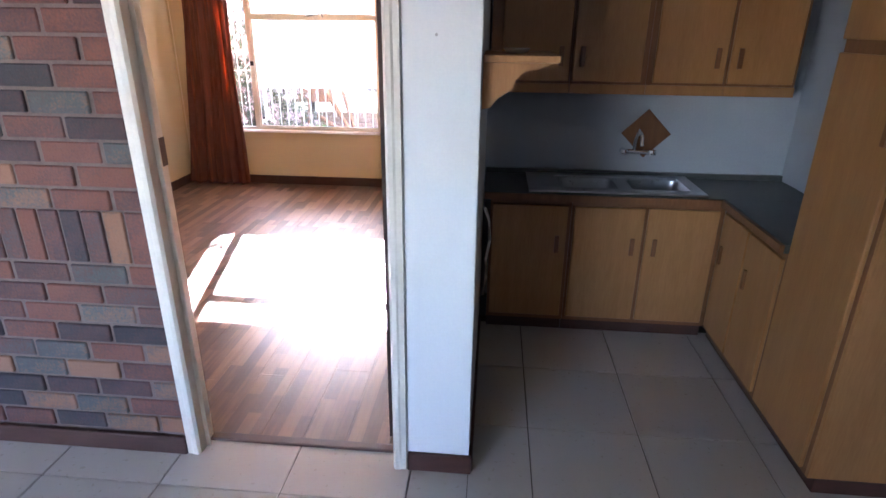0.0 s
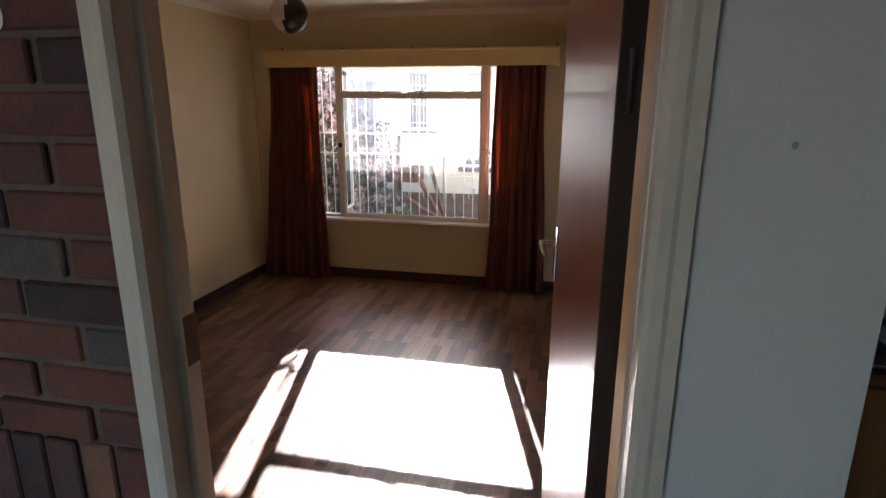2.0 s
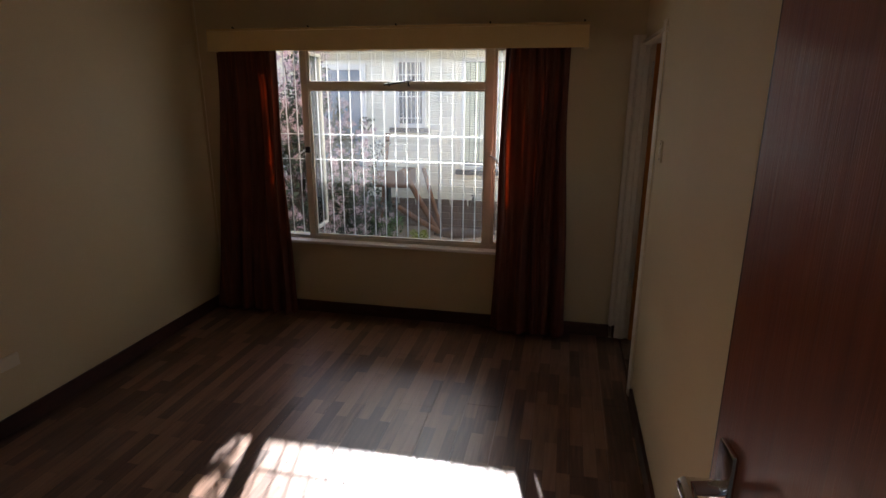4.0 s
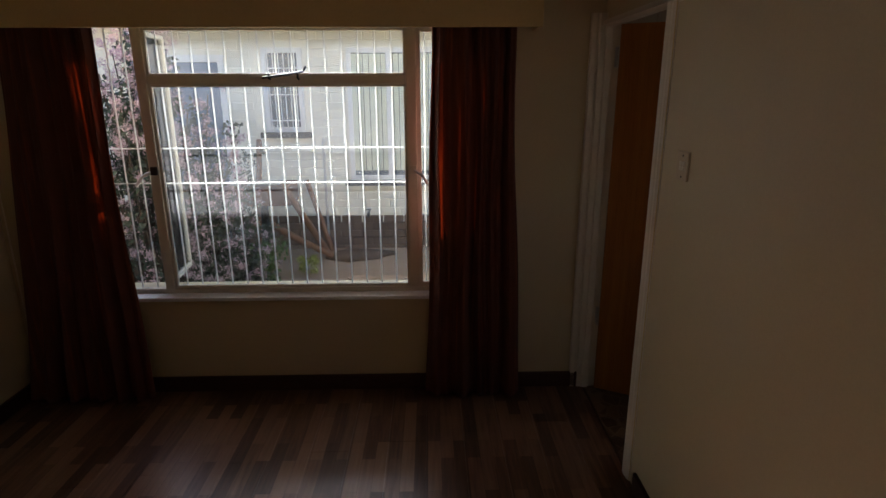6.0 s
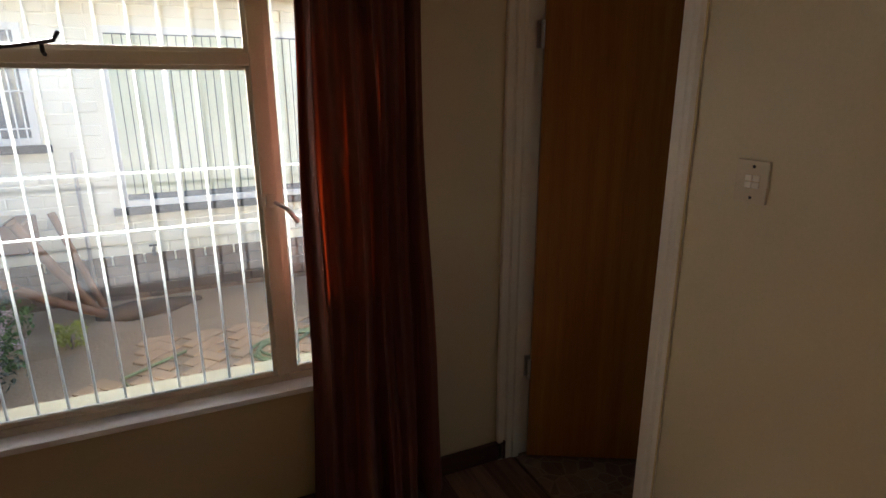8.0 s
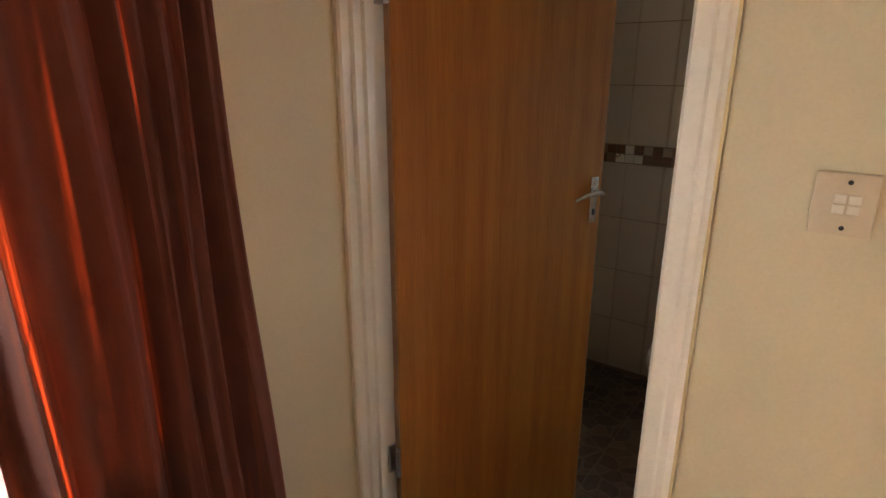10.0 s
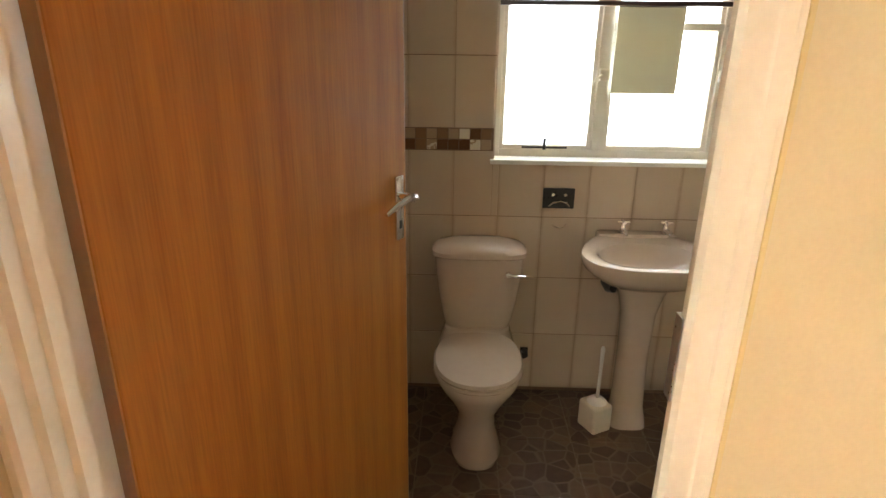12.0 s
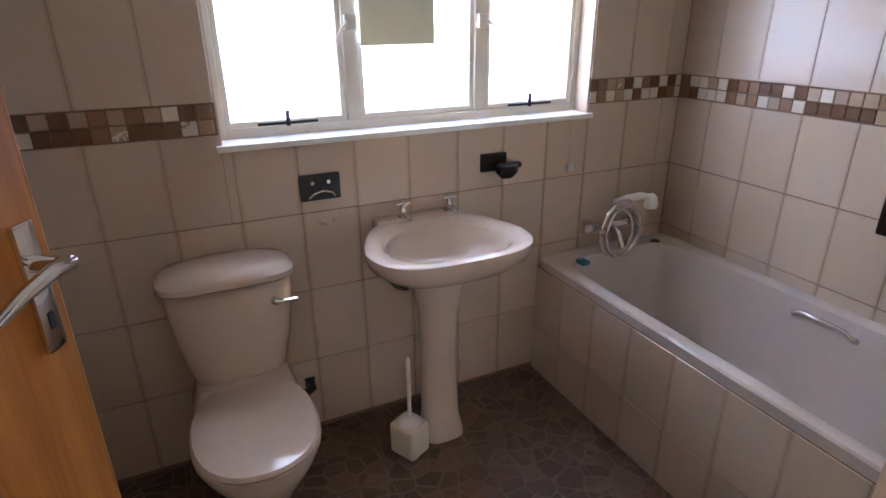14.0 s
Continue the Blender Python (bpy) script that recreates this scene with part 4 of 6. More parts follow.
for a0, a1, d0, d1 in ((1.245, 1.665, 1.305, 1.655), (1.665, 2.060, 1.675, 2.030), (2.060, 2.455, 2.090, 2.445), (2.455, 2.810, 2.465, 2.790)):
    up = thing("wall_cabinet", ((a0 + a1) / 2, 3.42, 1.36), "honey-coloured wooden wall cabinet above the sink", "cabinet", group="kitchen wall cabinets")
    part("carcass", box(a0 + 0.001, 3.301, 1.385, a1 - 0.001, KB - 0.002, CEIL - 0.02), CUPBOARD_EDGE, up)
    leaf = part("door", box(d0, 3.283, 1.425, d1, 3.30, CEIL - 0.04, bevel=0.003, segs=1), CUPBOARD, up)
    hx_ = d1 - 0.045 if a0 < 1.4 or 2.0 < a0 < 2.2 else d0 + 0.045
    part("handle", box(hx_ - 0.012, 3.271, 1.50, hx_ + 0.012, 3.283, 1.60, bevel=0.004), CUPBOARD_EDGE, leaf, "brown wooden pull")
    part("light_rail", box(a0 + 0.001, 3.287, 1.362, a1 - 0.001, 3.30, 1.412, bevel=0.003), CUPBOARD, up)

shelf = thing("wall_shelf", (1.33, 2.15, 1.44), "wooden wall shelf on a scalloped bracket", "shelf")
part("board", box(KX0 + 0.004, 1.985, 1.585, 1.475, 2.36, 1.607, bevel=0.004), CUPBOARD, shelf)
part("bracket", prism([(KX0 + 0.004, 1.584), (1.45, 1.584), (1.42, 1.570), (1.37, 1.562), (1.34, 1.535), (1.325, 1.50), (1.285, 1.475), (1.262, 1.445), (KX0 + 0.004, 1.44)], 2.0, 2.022, "y"), CUPBOARD, shelf)
part("bracket", prism([(KX0 + 0.004, 1.584), (1.45, 1.584), (1.42, 1.570), (1.37, 1.562), (1.34, 1.535), (1.325, 1.50), (1.285, 1.475), (1.262, 1.445), (KX0 + 0.004, 1.44)], 2.30, 2.322, "y"), CUPBOARD, shelf)
dish = thing("small_dish", (1.34, 2.12, 1.607), "small shiny metal dish on the shelf", "dish")
part("bowl", loft([(1.34, 2.12, 1.6075, 0.02, 0.02, 2), (1.34, 2.12, 1.612, 0.035, 0.035, 2), (1.34, 2.12, 1.624, 0.045, 0.045, 2), (1.34, 2.12, 1.621, 0.04, 0.04, 2), (1.34, 2.12, 1.614, 0.02, 0.02, 2)], 20), STEEL, dish, smooth=True)
cord = thing("stove_cable", (1.26, 3.0, 0.1), "white power cable hanging beside the cabinets", "cable")
part("cable", tube([(1.245, 3.06, 0.78), (1.27, 3.04, 0.72), (1.28, 3.05, 0.6), (1.26, 3.06, 0.48), (1.265, 3.06, 0.36), (1.25, 3.06, 0.26)], 0.008, 8), WHITE_PAINT, cord, smooth=True)
part("plug", box(1.242, 3.03, 0.14, 1.275, 3.09, 0.26, bevel=0.006), BLACK_PLASTIC, cord)

# ---- bathroom fittings ----
ROOM[:] = BATHROOM
# toilet
wc = thing("toilet", (2.45, 5.84, 0), "beige close-coupled ceramic toilet with closed seat", "toilet")
TY = 5.84
part("pedestal", loft([(2.46, TY, 0, 0.21, 0.105, 2.6), (2.46, TY, 0.02, 0.215, 0.11, 2.6), (2.46, TY, 0.06, 0.20, 0.095, 2.4), (2.46, TY, 0.16, 0.185, 0.085, 2.3), (2.45, TY, 0.24, 0.20, 0.10, 2.2),
                       (2.44, TY, 0.30, 0.225, 0.135, 2.2), (2.43, TY, 0.345, 0.235, 0.165, 2.2), (2.42, TY, 0.375, 0.235, 0.175, 2.2), (2.42, TY, 0.392, 0.23, 0.172, 2.2)], 40), CERAMIC, wc, smooth=True)
part("seat", loft([(2.42, TY, 0.393, 0.232, 0.178, 2.3), (2.42, TY, 0.399, 0.238, 0.184, 2.3), (2.42, TY, 0.409, 0.236, 0.182, 2.3), (2.42, TY, 0.4115, 0.23, 0.177, 2.3)], 44), CERAMIC, wc, smooth=True)
part("lid", loft([(2.42, TY, 0.4125, 0.232, 0.178, 2.3), (2.42, TY, 0.420, 0.236, 0.182, 2.3), (2.42, TY, 0.431, 0.228, 0.174, 2.3), (2.42, TY, 0.436, 0.19, 0.14, 2.3), (2.42, TY, 0.438, 0.10, 0.07, 2.3)], 44), CERAMIC, wc, smooth=True)
part("shelf", loft([(2.70, TY, 0.30, 0.11, 0.14, 4), (2.70, TY, 0.36, 0.125, 0.17, 4), (2.70, TY, 0.405, 0.13, 0.155, 4), (2.72, TY, 0.435, 0.11, 0.145, 4)], 36), CERAMIC, wc, smooth=True)
part("cistern", loft([(2.74, TY, 0.436, 0.085, 0.145, 4), (2.74, TY, 0.47, 0.093, 0.155, 4), (2.735, TY, 0.58, 0.10, 0.175, 4.5), (2.735, TY, 0.70, 0.103, 0.190, 4.5), (2.735, TY, 0.768, 0.104, 0.193, 4.5)], 44), CERAMIC, wc, smooth=True)
part("cistern_lid", loft([(2.732, TY, 0.7695, 0.106, 0.197, 4), (2.730, TY, 0.778, 0.114, 0.205, 4), (2.730, TY, 0.795, 0.115, 0.206, 3.6), (2.732, TY, 0.815, 0.104, 0.185, 3), (2.734, TY, 0.828, 0.075, 0.12, 2.6), (2.734, TY, 0.831, 0.03, 0.05, 2.4)], 44), CERAMIC, wc, smooth=True)
bm = tube([(2.632, 5.715, 0.71), (2.612, 5.715, 0.71)], 0.012, 10)
tube([(2.615, 5.715, 0.711), (2.612, 5.68, 0.707), (2.612, 5.645, 0.707)], [0.007, 0.006, 0.005], 8, bm)
part("flush_lever", bm, CHROME, wc, "chrome flush lever", smooth=True)
inlet = thing("toilet_inlet_valve", (2.83, 5.60, 0.2), "dark pipe stub and valve at the toilet", "valve")
bm = tube([(2.845, 5.60, 0.225), (2.80, 5.60, 0.225), (2.78, 5.625, 0.225), (2.78, 5.68, 0.225)], 0.016, 10)
part("pipe", bm, BLACK_IRON, inlet, smooth=True)
part("collar", loft([(2.845, 5.60, 0.205, 0.006, 0.02, 2), (2.845, 5.60, 0.245, 0.006, 0.02, 2)], 12), BLACK_IRON, inlet)

# basin
basin = thing("washbasin", (2.6, 5.16, 0), "beige ceramic pedestal washbasin with two taps", "washbasin")
PY = 5.145
bm = loft([(2.66, PY, 0.66, 0.06, 0.10, 2.6), (2.63, PY, 0.70, 0.14, 0.17, 2.6), (2.60, PY, 0.755, 0.215, 0.235, 2.8), (2.596, PY, 0.79, 0.243, 0.275, 3.0), (2.595, PY, 0.825, 0.25, 0.288, 3.2), (2.595, PY, 0.842, 0.248, 0.286, 3.2),
                   (2.595, PY, 0.847, 0.236, 0.274, 3.2), (2.585, PY, 0.843, 0.20, 0.232, 3.0), (2.560, PY, 0.830, 0.165, 0.212, 2.6), (2.560, PY, 0.79, 0.15, 0.195, 2.5), (2.565, PY, 0.745, 0.115, 0.15, 2.4), (2.57, PY, 0.72, 0.05, 0.06, 2.2)], 72)
for q in bm.verts:                # a shell: narrow at the wall, wide and straight at the front
    q.co.y = PY + (q.co.y - PY) * (0.64 + 0.37 * min(1.0, max(0.0, (2.845 - q.co.x) / 0.5) * 1.75))
part("bowl", bm, CERAMIC, basin, smooth=True)
part("tap_ledge", box(2.772, PY - 0.170, 0.80, 2.846, PY + 0.170, 0.856, bevel=0.012), CERAMIC, basin, smooth=True)
part("pedestal", loft([(2.62, PY, 0, 0.075, 0.085, 3), (2.62, PY, 0.03, 0.073, 0.082, 3), (2.63, PY, 0.10, 0.065, 0.070, 2.8), (2.64, PY, 0.35, 0.062, 0.064, 2.8), (2.64, PY, 0.55, 0.066, 0.072, 2.8), (2.64, PY, 0.64, 0.08, 0.095, 2.8), (2.64, PY, 0.69, 0.10, 0.12, 2.8)], 36), CERAMIC, basin, smooth=True)
for yy in (5.205, 5.018):
    bm = loft([(2.80, yy, 0.856, 0.022, 0.022, 2), (2.80, yy, 0.844, 0.018, 0.018, 2), (2.80, yy, 0.857, 0.013, 0.013, 2), (2.80, yy, 0.887, 0.013, 0.013, 2), (2.80, yy, 0.894, 0.010, 0.010, 2)], 16)
    tube([(2.80, yy, 0.867), (2.76, yy, 0.874), (2.735, yy, 0.862)], [0.011, 0.010, 0.008], 10, bm)
    tap = part("tap", bm, CHROME, basin, "chrome pillar tap", smooth=True)
    bm = tube([(2.775, yy, 0.905), (2.825, yy, 0.905)], 0.006, 8)
    tube([(2.80, yy - 0.026, 0.905), (2.80, yy + 0.026, 0.905)], 0.006, 8, bm)
    tube([(2.80, yy, 0.892), (2.80, yy, 0.914)], 0.009, 8, bm)
    part("tap_head", bm, CHROME, tap, smooth=True)
part("plug_hole", loft([(2.57, PY, 0.7205, 0.022, 0.022, 2), (2.57, PY, 0.7215, 0.02, 0.02, 2)], 16), CHROME, basin)
waste = thing("basin_waste_pipe", (2.8, 5.25, 0.6), "dark waste pipe below the basin", "pipe")
part("pipe", tube([(2.70, 5.235, 0.70), (2.70, 5.245, 0.62), (2.76, 5.25, 0.60), (2.845, 5.25, 0.60)], 0.016, 10), BLACK_IRON, waste, smooth=True)

# toilet brush
tb = thing("toilet_brush", (2.52, 5.295, 0), "cream plastic toilet brush in a square holder", "toilet brush")
bm = bmesh.new()
box(-0.058, -0.052, 0, 0.058, 0.052, 0.135, bevel=0.018, bm=bm, segs=3)
bmesh.ops.rotate(bm, verts=bm.verts, cent=(0, 0, 0), matrix=Matrix.Rotation(radians(28), 3, "Z"))
bmesh.ops.translate(bm, verts=bm.verts, vec=(2.565, 5.30, 0))
part("holder", bm, PLASTIC_CREAM, tb, smooth=True)
part("collar", loft([(2.565, 5.297, 0.135, 0.045, 0.045, 2), (2.565, 5.297, 0.148, 0.034, 0.034, 2), (2.565, 5.297, 0.155, 0.012, 0.012, 2)], 20), WHITE_PAINT, tb, smooth=True)
part("handle", tube([(2.565, 5.297, 0.15), (2.575, 5.293, 0.28), (2.585, 5.290, 0.39), (2.586, 5.290, 0.40)], [0.008, 0.007, 0.009, 0.004], 10), WHITE_PAINT, tb, smooth=True)

# bath
bath = thing("bathtub", (2.05, 4.22, 0), "pale beige built-in bathtub with tiled front", "bathtub")
bx, by, hx, hy, BZ = 1.964, 4.218, 0.880, 0.355, 0.565
part("tub", loft([(bx, by, BZ - 0.045, hx - 0.004, hy - 0.004, 40), (bx, by, BZ - 0.008, hx, hy, 40), (bx, by, BZ, hx - 0.006, hy - 0.006, 36), (bx, by, BZ + 0.001, hx - 0.045, hy - 0.045, 14), (bx - 0.01, by, BZ - 0.006, hx - 0.075, hy - 0.062, 8),
                  (bx - 0.01, by, BZ - 0.05, hx - 0.095, hy - 0.075, 7), (bx - 0.01, by, BZ - 0.20, hx - 0.13, hy - 0.095, 6), (bx - 0.01, by, BZ - 0.36, hx - 0.19, hy - 0.125, 5), (bx - 0.01, by, BZ - 0.41, hx - 0.27, hy - 0.18, 4)], 96, False, True), BATH_ENAMEL, bath, smooth=True)
front = part("front_panel", boxes([(BX0 + 0.01, 4.560, 0, BX1 - 0.001, 4.568, BZ - 0.046)]), GROUT, bath, "sand-tiled bath front")
for wall_y, yy, x0, x1 in ((3.938, 3.958, 1.865, 2.085), (4.500, 4.478, 1.905, 2.120)):
    bm = tube([(x0, wall_y, 0.503), (x0 + 0.008, yy, 0.512), (x0 + 0.035, yy, 0.528), (x1 - 0.035, yy, 0.530), (x1 - 0.008, yy, 0.514), (x1, wall_y, 0.505)], [0.014, 0.011, 0.0095, 0.0095, 0.011, 0.014], 10)
    part("grab_rail", bm, CHROME, bath, "chrome grab rail", smooth=True)
part("overflow", loft([(2.752, 3.985, BZ + 0.0015, 0.022, 0.022, 2), (2.752, 3.985, BZ + 0.006, 0.018, 0.018, 2)], 20), BLACK_IRON, bath, "dark round overflow cap")

# bath mixer with hand shower
mixer = thing("bath_mixer", (2.83, 4.25, 0.7), "chrome bath mixer with coiled hose and hand shower", "bath mixer")
bm = tube([(2.78, 4.33, 0.68), (2.78, 4.15, 0.68)], 0.020, 12)
for yy in (4.33, 4.15):
    tube([(2.848, yy, 0.68), (2.78, yy, 0.68)], 0.02, 12, bm)
tube([(2.78, 4.24, 0.68), (2.72, 4.24, 0.66), (2.69, 4.24, 0.60)], 0.014, 10, bm)
tube([(2.78, 4.24, 0.68), (2.77, 4.24, 0.76)], 0.010, 10, bm)
part("body", bm, CHROME, mixer, smooth=True)
for yy in (4.375, 4.105):
    part("knob", tube([(2.78, yy - 0.02, 0.68), (2.78, yy + 0.02, 0.68)], [0.024, 0.026], 12), CHROME, mixer, smooth=True)
pts = []
for i in range(120):
    a = i / 119 * 2 * math.pi * 3.3
    r = 0.112 + 0.018 * math.sin(a * 0.7)
    pts.append((2.745 - 0.012 * math.sin(a * 0.31) - 0.0001 * i, 4.215 + r * 0.85 * math.cos(a), 0.66 + r * math.sin(a) - 0.012 * math.sin(a * 0.5)))
part("hose", tube(pts, 0.007, 8), CHROME, mixer, "coiled chrome shower hose", smooth=True)
part("hand_shower", tube([(2.76, 4.245, 0.785), (2.75, 4.19, 0.800), (2.745, 4.115, 0.804), (2.74, 4.075, 0.796)], [0.014, 0.016, 0.016, 0.013], 12), WHITE_PAINT, mixer, "white hand shower", smooth=True)
part("shower_head", loft([(2.74, 4.055, 0.742, 0.028, 0.028, 2), (2.74, 4.055, 0.756, 0.032, 0.032, 2), (2.74, 4.055, 0.792, 0.024, 0.024, 2), (2.74, 4.055, 0.806, 0.010, 0.010, 2)], 20), WHITE_PAINT, mixer, smooth=True)
soap_blue = thing("nail_brush", (2.70, 4.46, BZ), "small blue plastic brush on the bath rim", "brush")
part("body", box(2.66, 4.43, BZ + 0.001, 2.71, 4.47, BZ + 0.02, bevel=0.006), BLUE_SOAP, soap_blue, smooth=True)

# fittings on the tiled wall
soap = thing("soap_dish", (2.84, 5.49, 0.95), "black wall soap dish with chrome holder", "soap dish")
part("plate", box(2.828, 5.423, 0.952, 2.844, 5.562, 1.042, bevel=0.003), BLACK_PLASTIC, soap)
part("tray", tube([(2.822, 5.535, 0.965), (2.80, 5.52, 0.985), (2.795, 5.49, 0.992), (2.80, 5.46, 0.985), (2.822, 5.445, 0.965)], 0.004, 8), CHROME, soap, smooth=True)
for yy in (5.52, 5.465):
    part("stud", tube([(2.828, yy, 1.015), (2.822, yy, 1.015)], 0.007, 8), CHROME, soap)
hook2 = thing("wall_hook_ring", (2.84, 5.475, 0.87), "thin bent chrome wire hook on the tile", "hook")
part("wire", tube([(2.843, 5.51, 0.872), (2.83, 5.50, 0.866), (2.828, 5.48, 0.863), (2.83, 5.46, 0.866), (2.843, 5.45, 0.876)], 0.0025, 6), CHROME, hook2)
holder = thing("tumbler_holder", (2.82, 4.8, 0.96), "black wall tumbler and brush holder", "holder")
part("plate", box(2.826, 4.755, 0.975, 2.844, 4.865, 1.045, bevel=0.004), BLACK_PLASTIC, holder)
part("cup_ring", loft([(2.79, 4.775, 0.955, 0.02, 0.026, 2), (2.79, 4.775, 0.975, 0.035, 0.045, 2), (2.79, 4.775, 1.005, 0.035, 0.045, 2), (2.79, 4.775, 1.008, 0.02, 0.03, 2)], 20), BLACK_PLASTIC, holder, smooth=True)
part("arm", box(2.80, 4.70, 0.985, 2.826, 4.79, 1.005, bevel=0.005), BLACK_PLASTIC, holder)
chain = thing("plug_chain", (2.835, 4.44, 0.95), "thin ball chain hanging below the window sill", "chain")
part("chain", tube([(2.842, 4.445, 1.16), (2.842, 4.442, 1.05), (2.842, 4.441, 0.965)], 0.002, 5), STEEL, chain)
part("weight", loft([(2.838, 4.441, 0.93, 0.010, 0.014, 2), (2.838, 4.441, 0.948, 0.013, 0.018, 2), (2.838, 4.441, 0.966, 0.010, 0.014, 2)], 14), STEEL, chain, smooth=True)

# bathroom window
BGX = 2.955
bw = thing("window_2", (BGX, 5.08, BWZ0), "cream steel bathroom window with three panes", "window", kind="structure")
part("outer_frame", boxes([(BGX - 0.02, BWY0, BWZ0, BGX + 0.02, BWY0 + 0.03, BWZ1), (BGX - 0.02, BWY1 - 0.03, BWZ0, BGX + 0.02, BWY1, BWZ1), (BGX - 0.02, BWY0 + 0.03, BWZ0, BGX + 0.02, BWY1 - 0.03, BWZ0 + 0.035),
                           (BGX - 0.02, BWY0 + 0.03, BWZ1 - 0.03, BGX + 0.02, BWY1 - 0.03, BWZ1)], 0.003), STEEL_CREAM, bw)
for yy in (5.325, 4.82):
    part("mullion", box(BGX - 0.024, yy - 0.026, BWZ0 + 0.035, BGX + 0.02, yy + 0.026, BWZ1 - 0.03, bevel=0.004), STEEL_CREAM, bw)
part("transom", box(BGX - 0.024, 4.846, 1.70, BGX + 0.02, 5.299, 1.73, bevel=0.004), STEEL_CREAM, bw)
for y0, y1 in ((BWY0 + 0.03, 4.794), (4.846, 5.299), (5.351, BWY1 - 0.03)):
    s = part("sash", boxes([(BGX - 0.014, y0, BWZ0 + 0.035, BGX + 0.012, y0 + 0.018, BWZ1 - 0.03), (BGX - 0.014, y1 - 0.018, BWZ0 + 0.035, BGX + 0.012, y1, BWZ1 - 0.03), (BGX - 0.014, y0 + 0.018, BWZ0 + 0.035, BGX + 0.012, y1 - 0.018, BWZ0 + 0.053)], 0.002), STEEL_CREAM, bw)
    pane = part("pane", boxes([(BGX, y0 + 0.018, BWZ0 + 0.053, BGX + 0.004, y1 - 0.018, BWZ1 - 0.03)]), FROSTED, s, "obscured window glass")
    pane.visible_shadow = False
for yy in (4.60, 5.56):
    st = thing("casement_stay", (BGX - 0.03, yy, BWZ0 + 0.05), "dark iron casement stay on the sill", "window stay", group="bathroom stays")
    part("bar", tube([(BGX - 0.035, yy - 0.10, BWZ0 + 0.045), (BGX - 0.035, yy + 0.10, BWZ0 + 0.045)], 0.005, 6), BLACK_IRON, st)
    part("peg", tube([(BGX - 0.035, yy, BWZ0 + 0.035), (BGX - 0.035, yy, BWZ0 + 0.085)], 0.007, 8), BLACK_IRON, st)
for yy, s in ((5.325, 1), (4.82, -1)):
    hd = thing("casement_latch", (BGX - 0.03, yy, 1.52), "painted casement handle with a cut cord", "window handle", group="bathroom handles")
    part("boss", box(BGX - 0.045, yy - 0.022, 1.495, BGX - 0.024, yy + 0.022, 1.545, bevel=0.006), STEEL_CREAM, hd)
    part("grip", tube([(BGX - 0.045, yy + s * 0.01, 1.52), (BGX - 0.06, yy + s * 0.035, 1.505), (BGX - 0.06, yy + s * 0.055, 1.47), (BGX - 0.055, yy + s * 0.065, 1.44)], [0.007, 0.005, 0.003, 0.002], 8), STEEL_CREAM, hd)
bsill = solid("window_sill_bathroom", box(2.826, BWY0 - 0.012, BWZ0 - 0.018, BGX - 0.018, BWY1 + 0.012, BWZ0 + 0.002, bevel=0.003), WHITE_PAINT, "white painted bathroom window sill", "sill")
reveal = solid("window_reveal", boxes([(BX1 + 0.001, BWY0, BWZ0 + 0.002, BGX - 0.02, BWY0 + 0.006, BWZ1), (BX1 + 0.001, BWY1 - 0.006, BWZ0 + 0.002, BGX - 0.02, BWY1, BWZ1)]), WALL_TILE, "sand tiled window reveal", "trim")
mir = thing("window_mirror", (2.915, 5.155, 1.44), "small frameless mirror hung before the window", "mirror")
part("glass", box(2.912, 5.02, 1.445, 2.917, 5.293, 1.80, bevel=0.001), MIRROR, mir)
blind = thing("venetian_blind", (2.90, 5.08, 1.8), "dark brown wooden venetian blind, drawn up", "blind")
for i in range(9):
    part("slat", box(2.872, BWY0 + 0.03, 1.815 + i * 0.012, 2.908, BWY1 - 0.005, 1.820 + i * 0.012, bevel=0.001, segs=1), BLIND_DARK, blind)
part("bottom_rail", box(2.872, BWY0 + 0.03, 1.79, 2.908, BWY1 - 0.005, 1.808, bevel=0.003), BLIND_DARK, blind)
part("head_rail", box(2.87, BWY0 + 0.03, 1.93, 2.91, BWY1 - 0.005, BWZ1 - 0.002, bevel=0.003), BLIND_DARK, blind)

ROOM[:] = 0, 0, 0
medicine = thing("wall_cabinet_small", (1.18, 5.05, 1.391), "dark-fronted pine wall cabinet beside the bathroom door", "cabinet")
part("body", box(1.1445, 4.85, 1.391, 1.2150, 5.226, 2.10, bevel=0.002), CUPBOARD, medicine, "yellow pine side")
part("front", box(1.2155, 4.84, 1.383, 1.233, 5.230, 2.107, bevel=0.002), DOOR_EDGE, medicine, "dark brown front panel")

# ---- outside: neighbour's house and garden ----
NY = 9.30
house = thing("neighbour_house", (-0.5, NY, -0.12), "neighbouring cream-painted brick house with brown plinth", "house")
NX0, NX1, PZ, NZ = -6.0, 6.0, 0.30, 2.52
part("wall", boxes([(NX0, NY + 0.006, -0.12, NX1, NY + 0.2, NZ)]), PAINTED_BRICK, house, "cream painted brick wall")


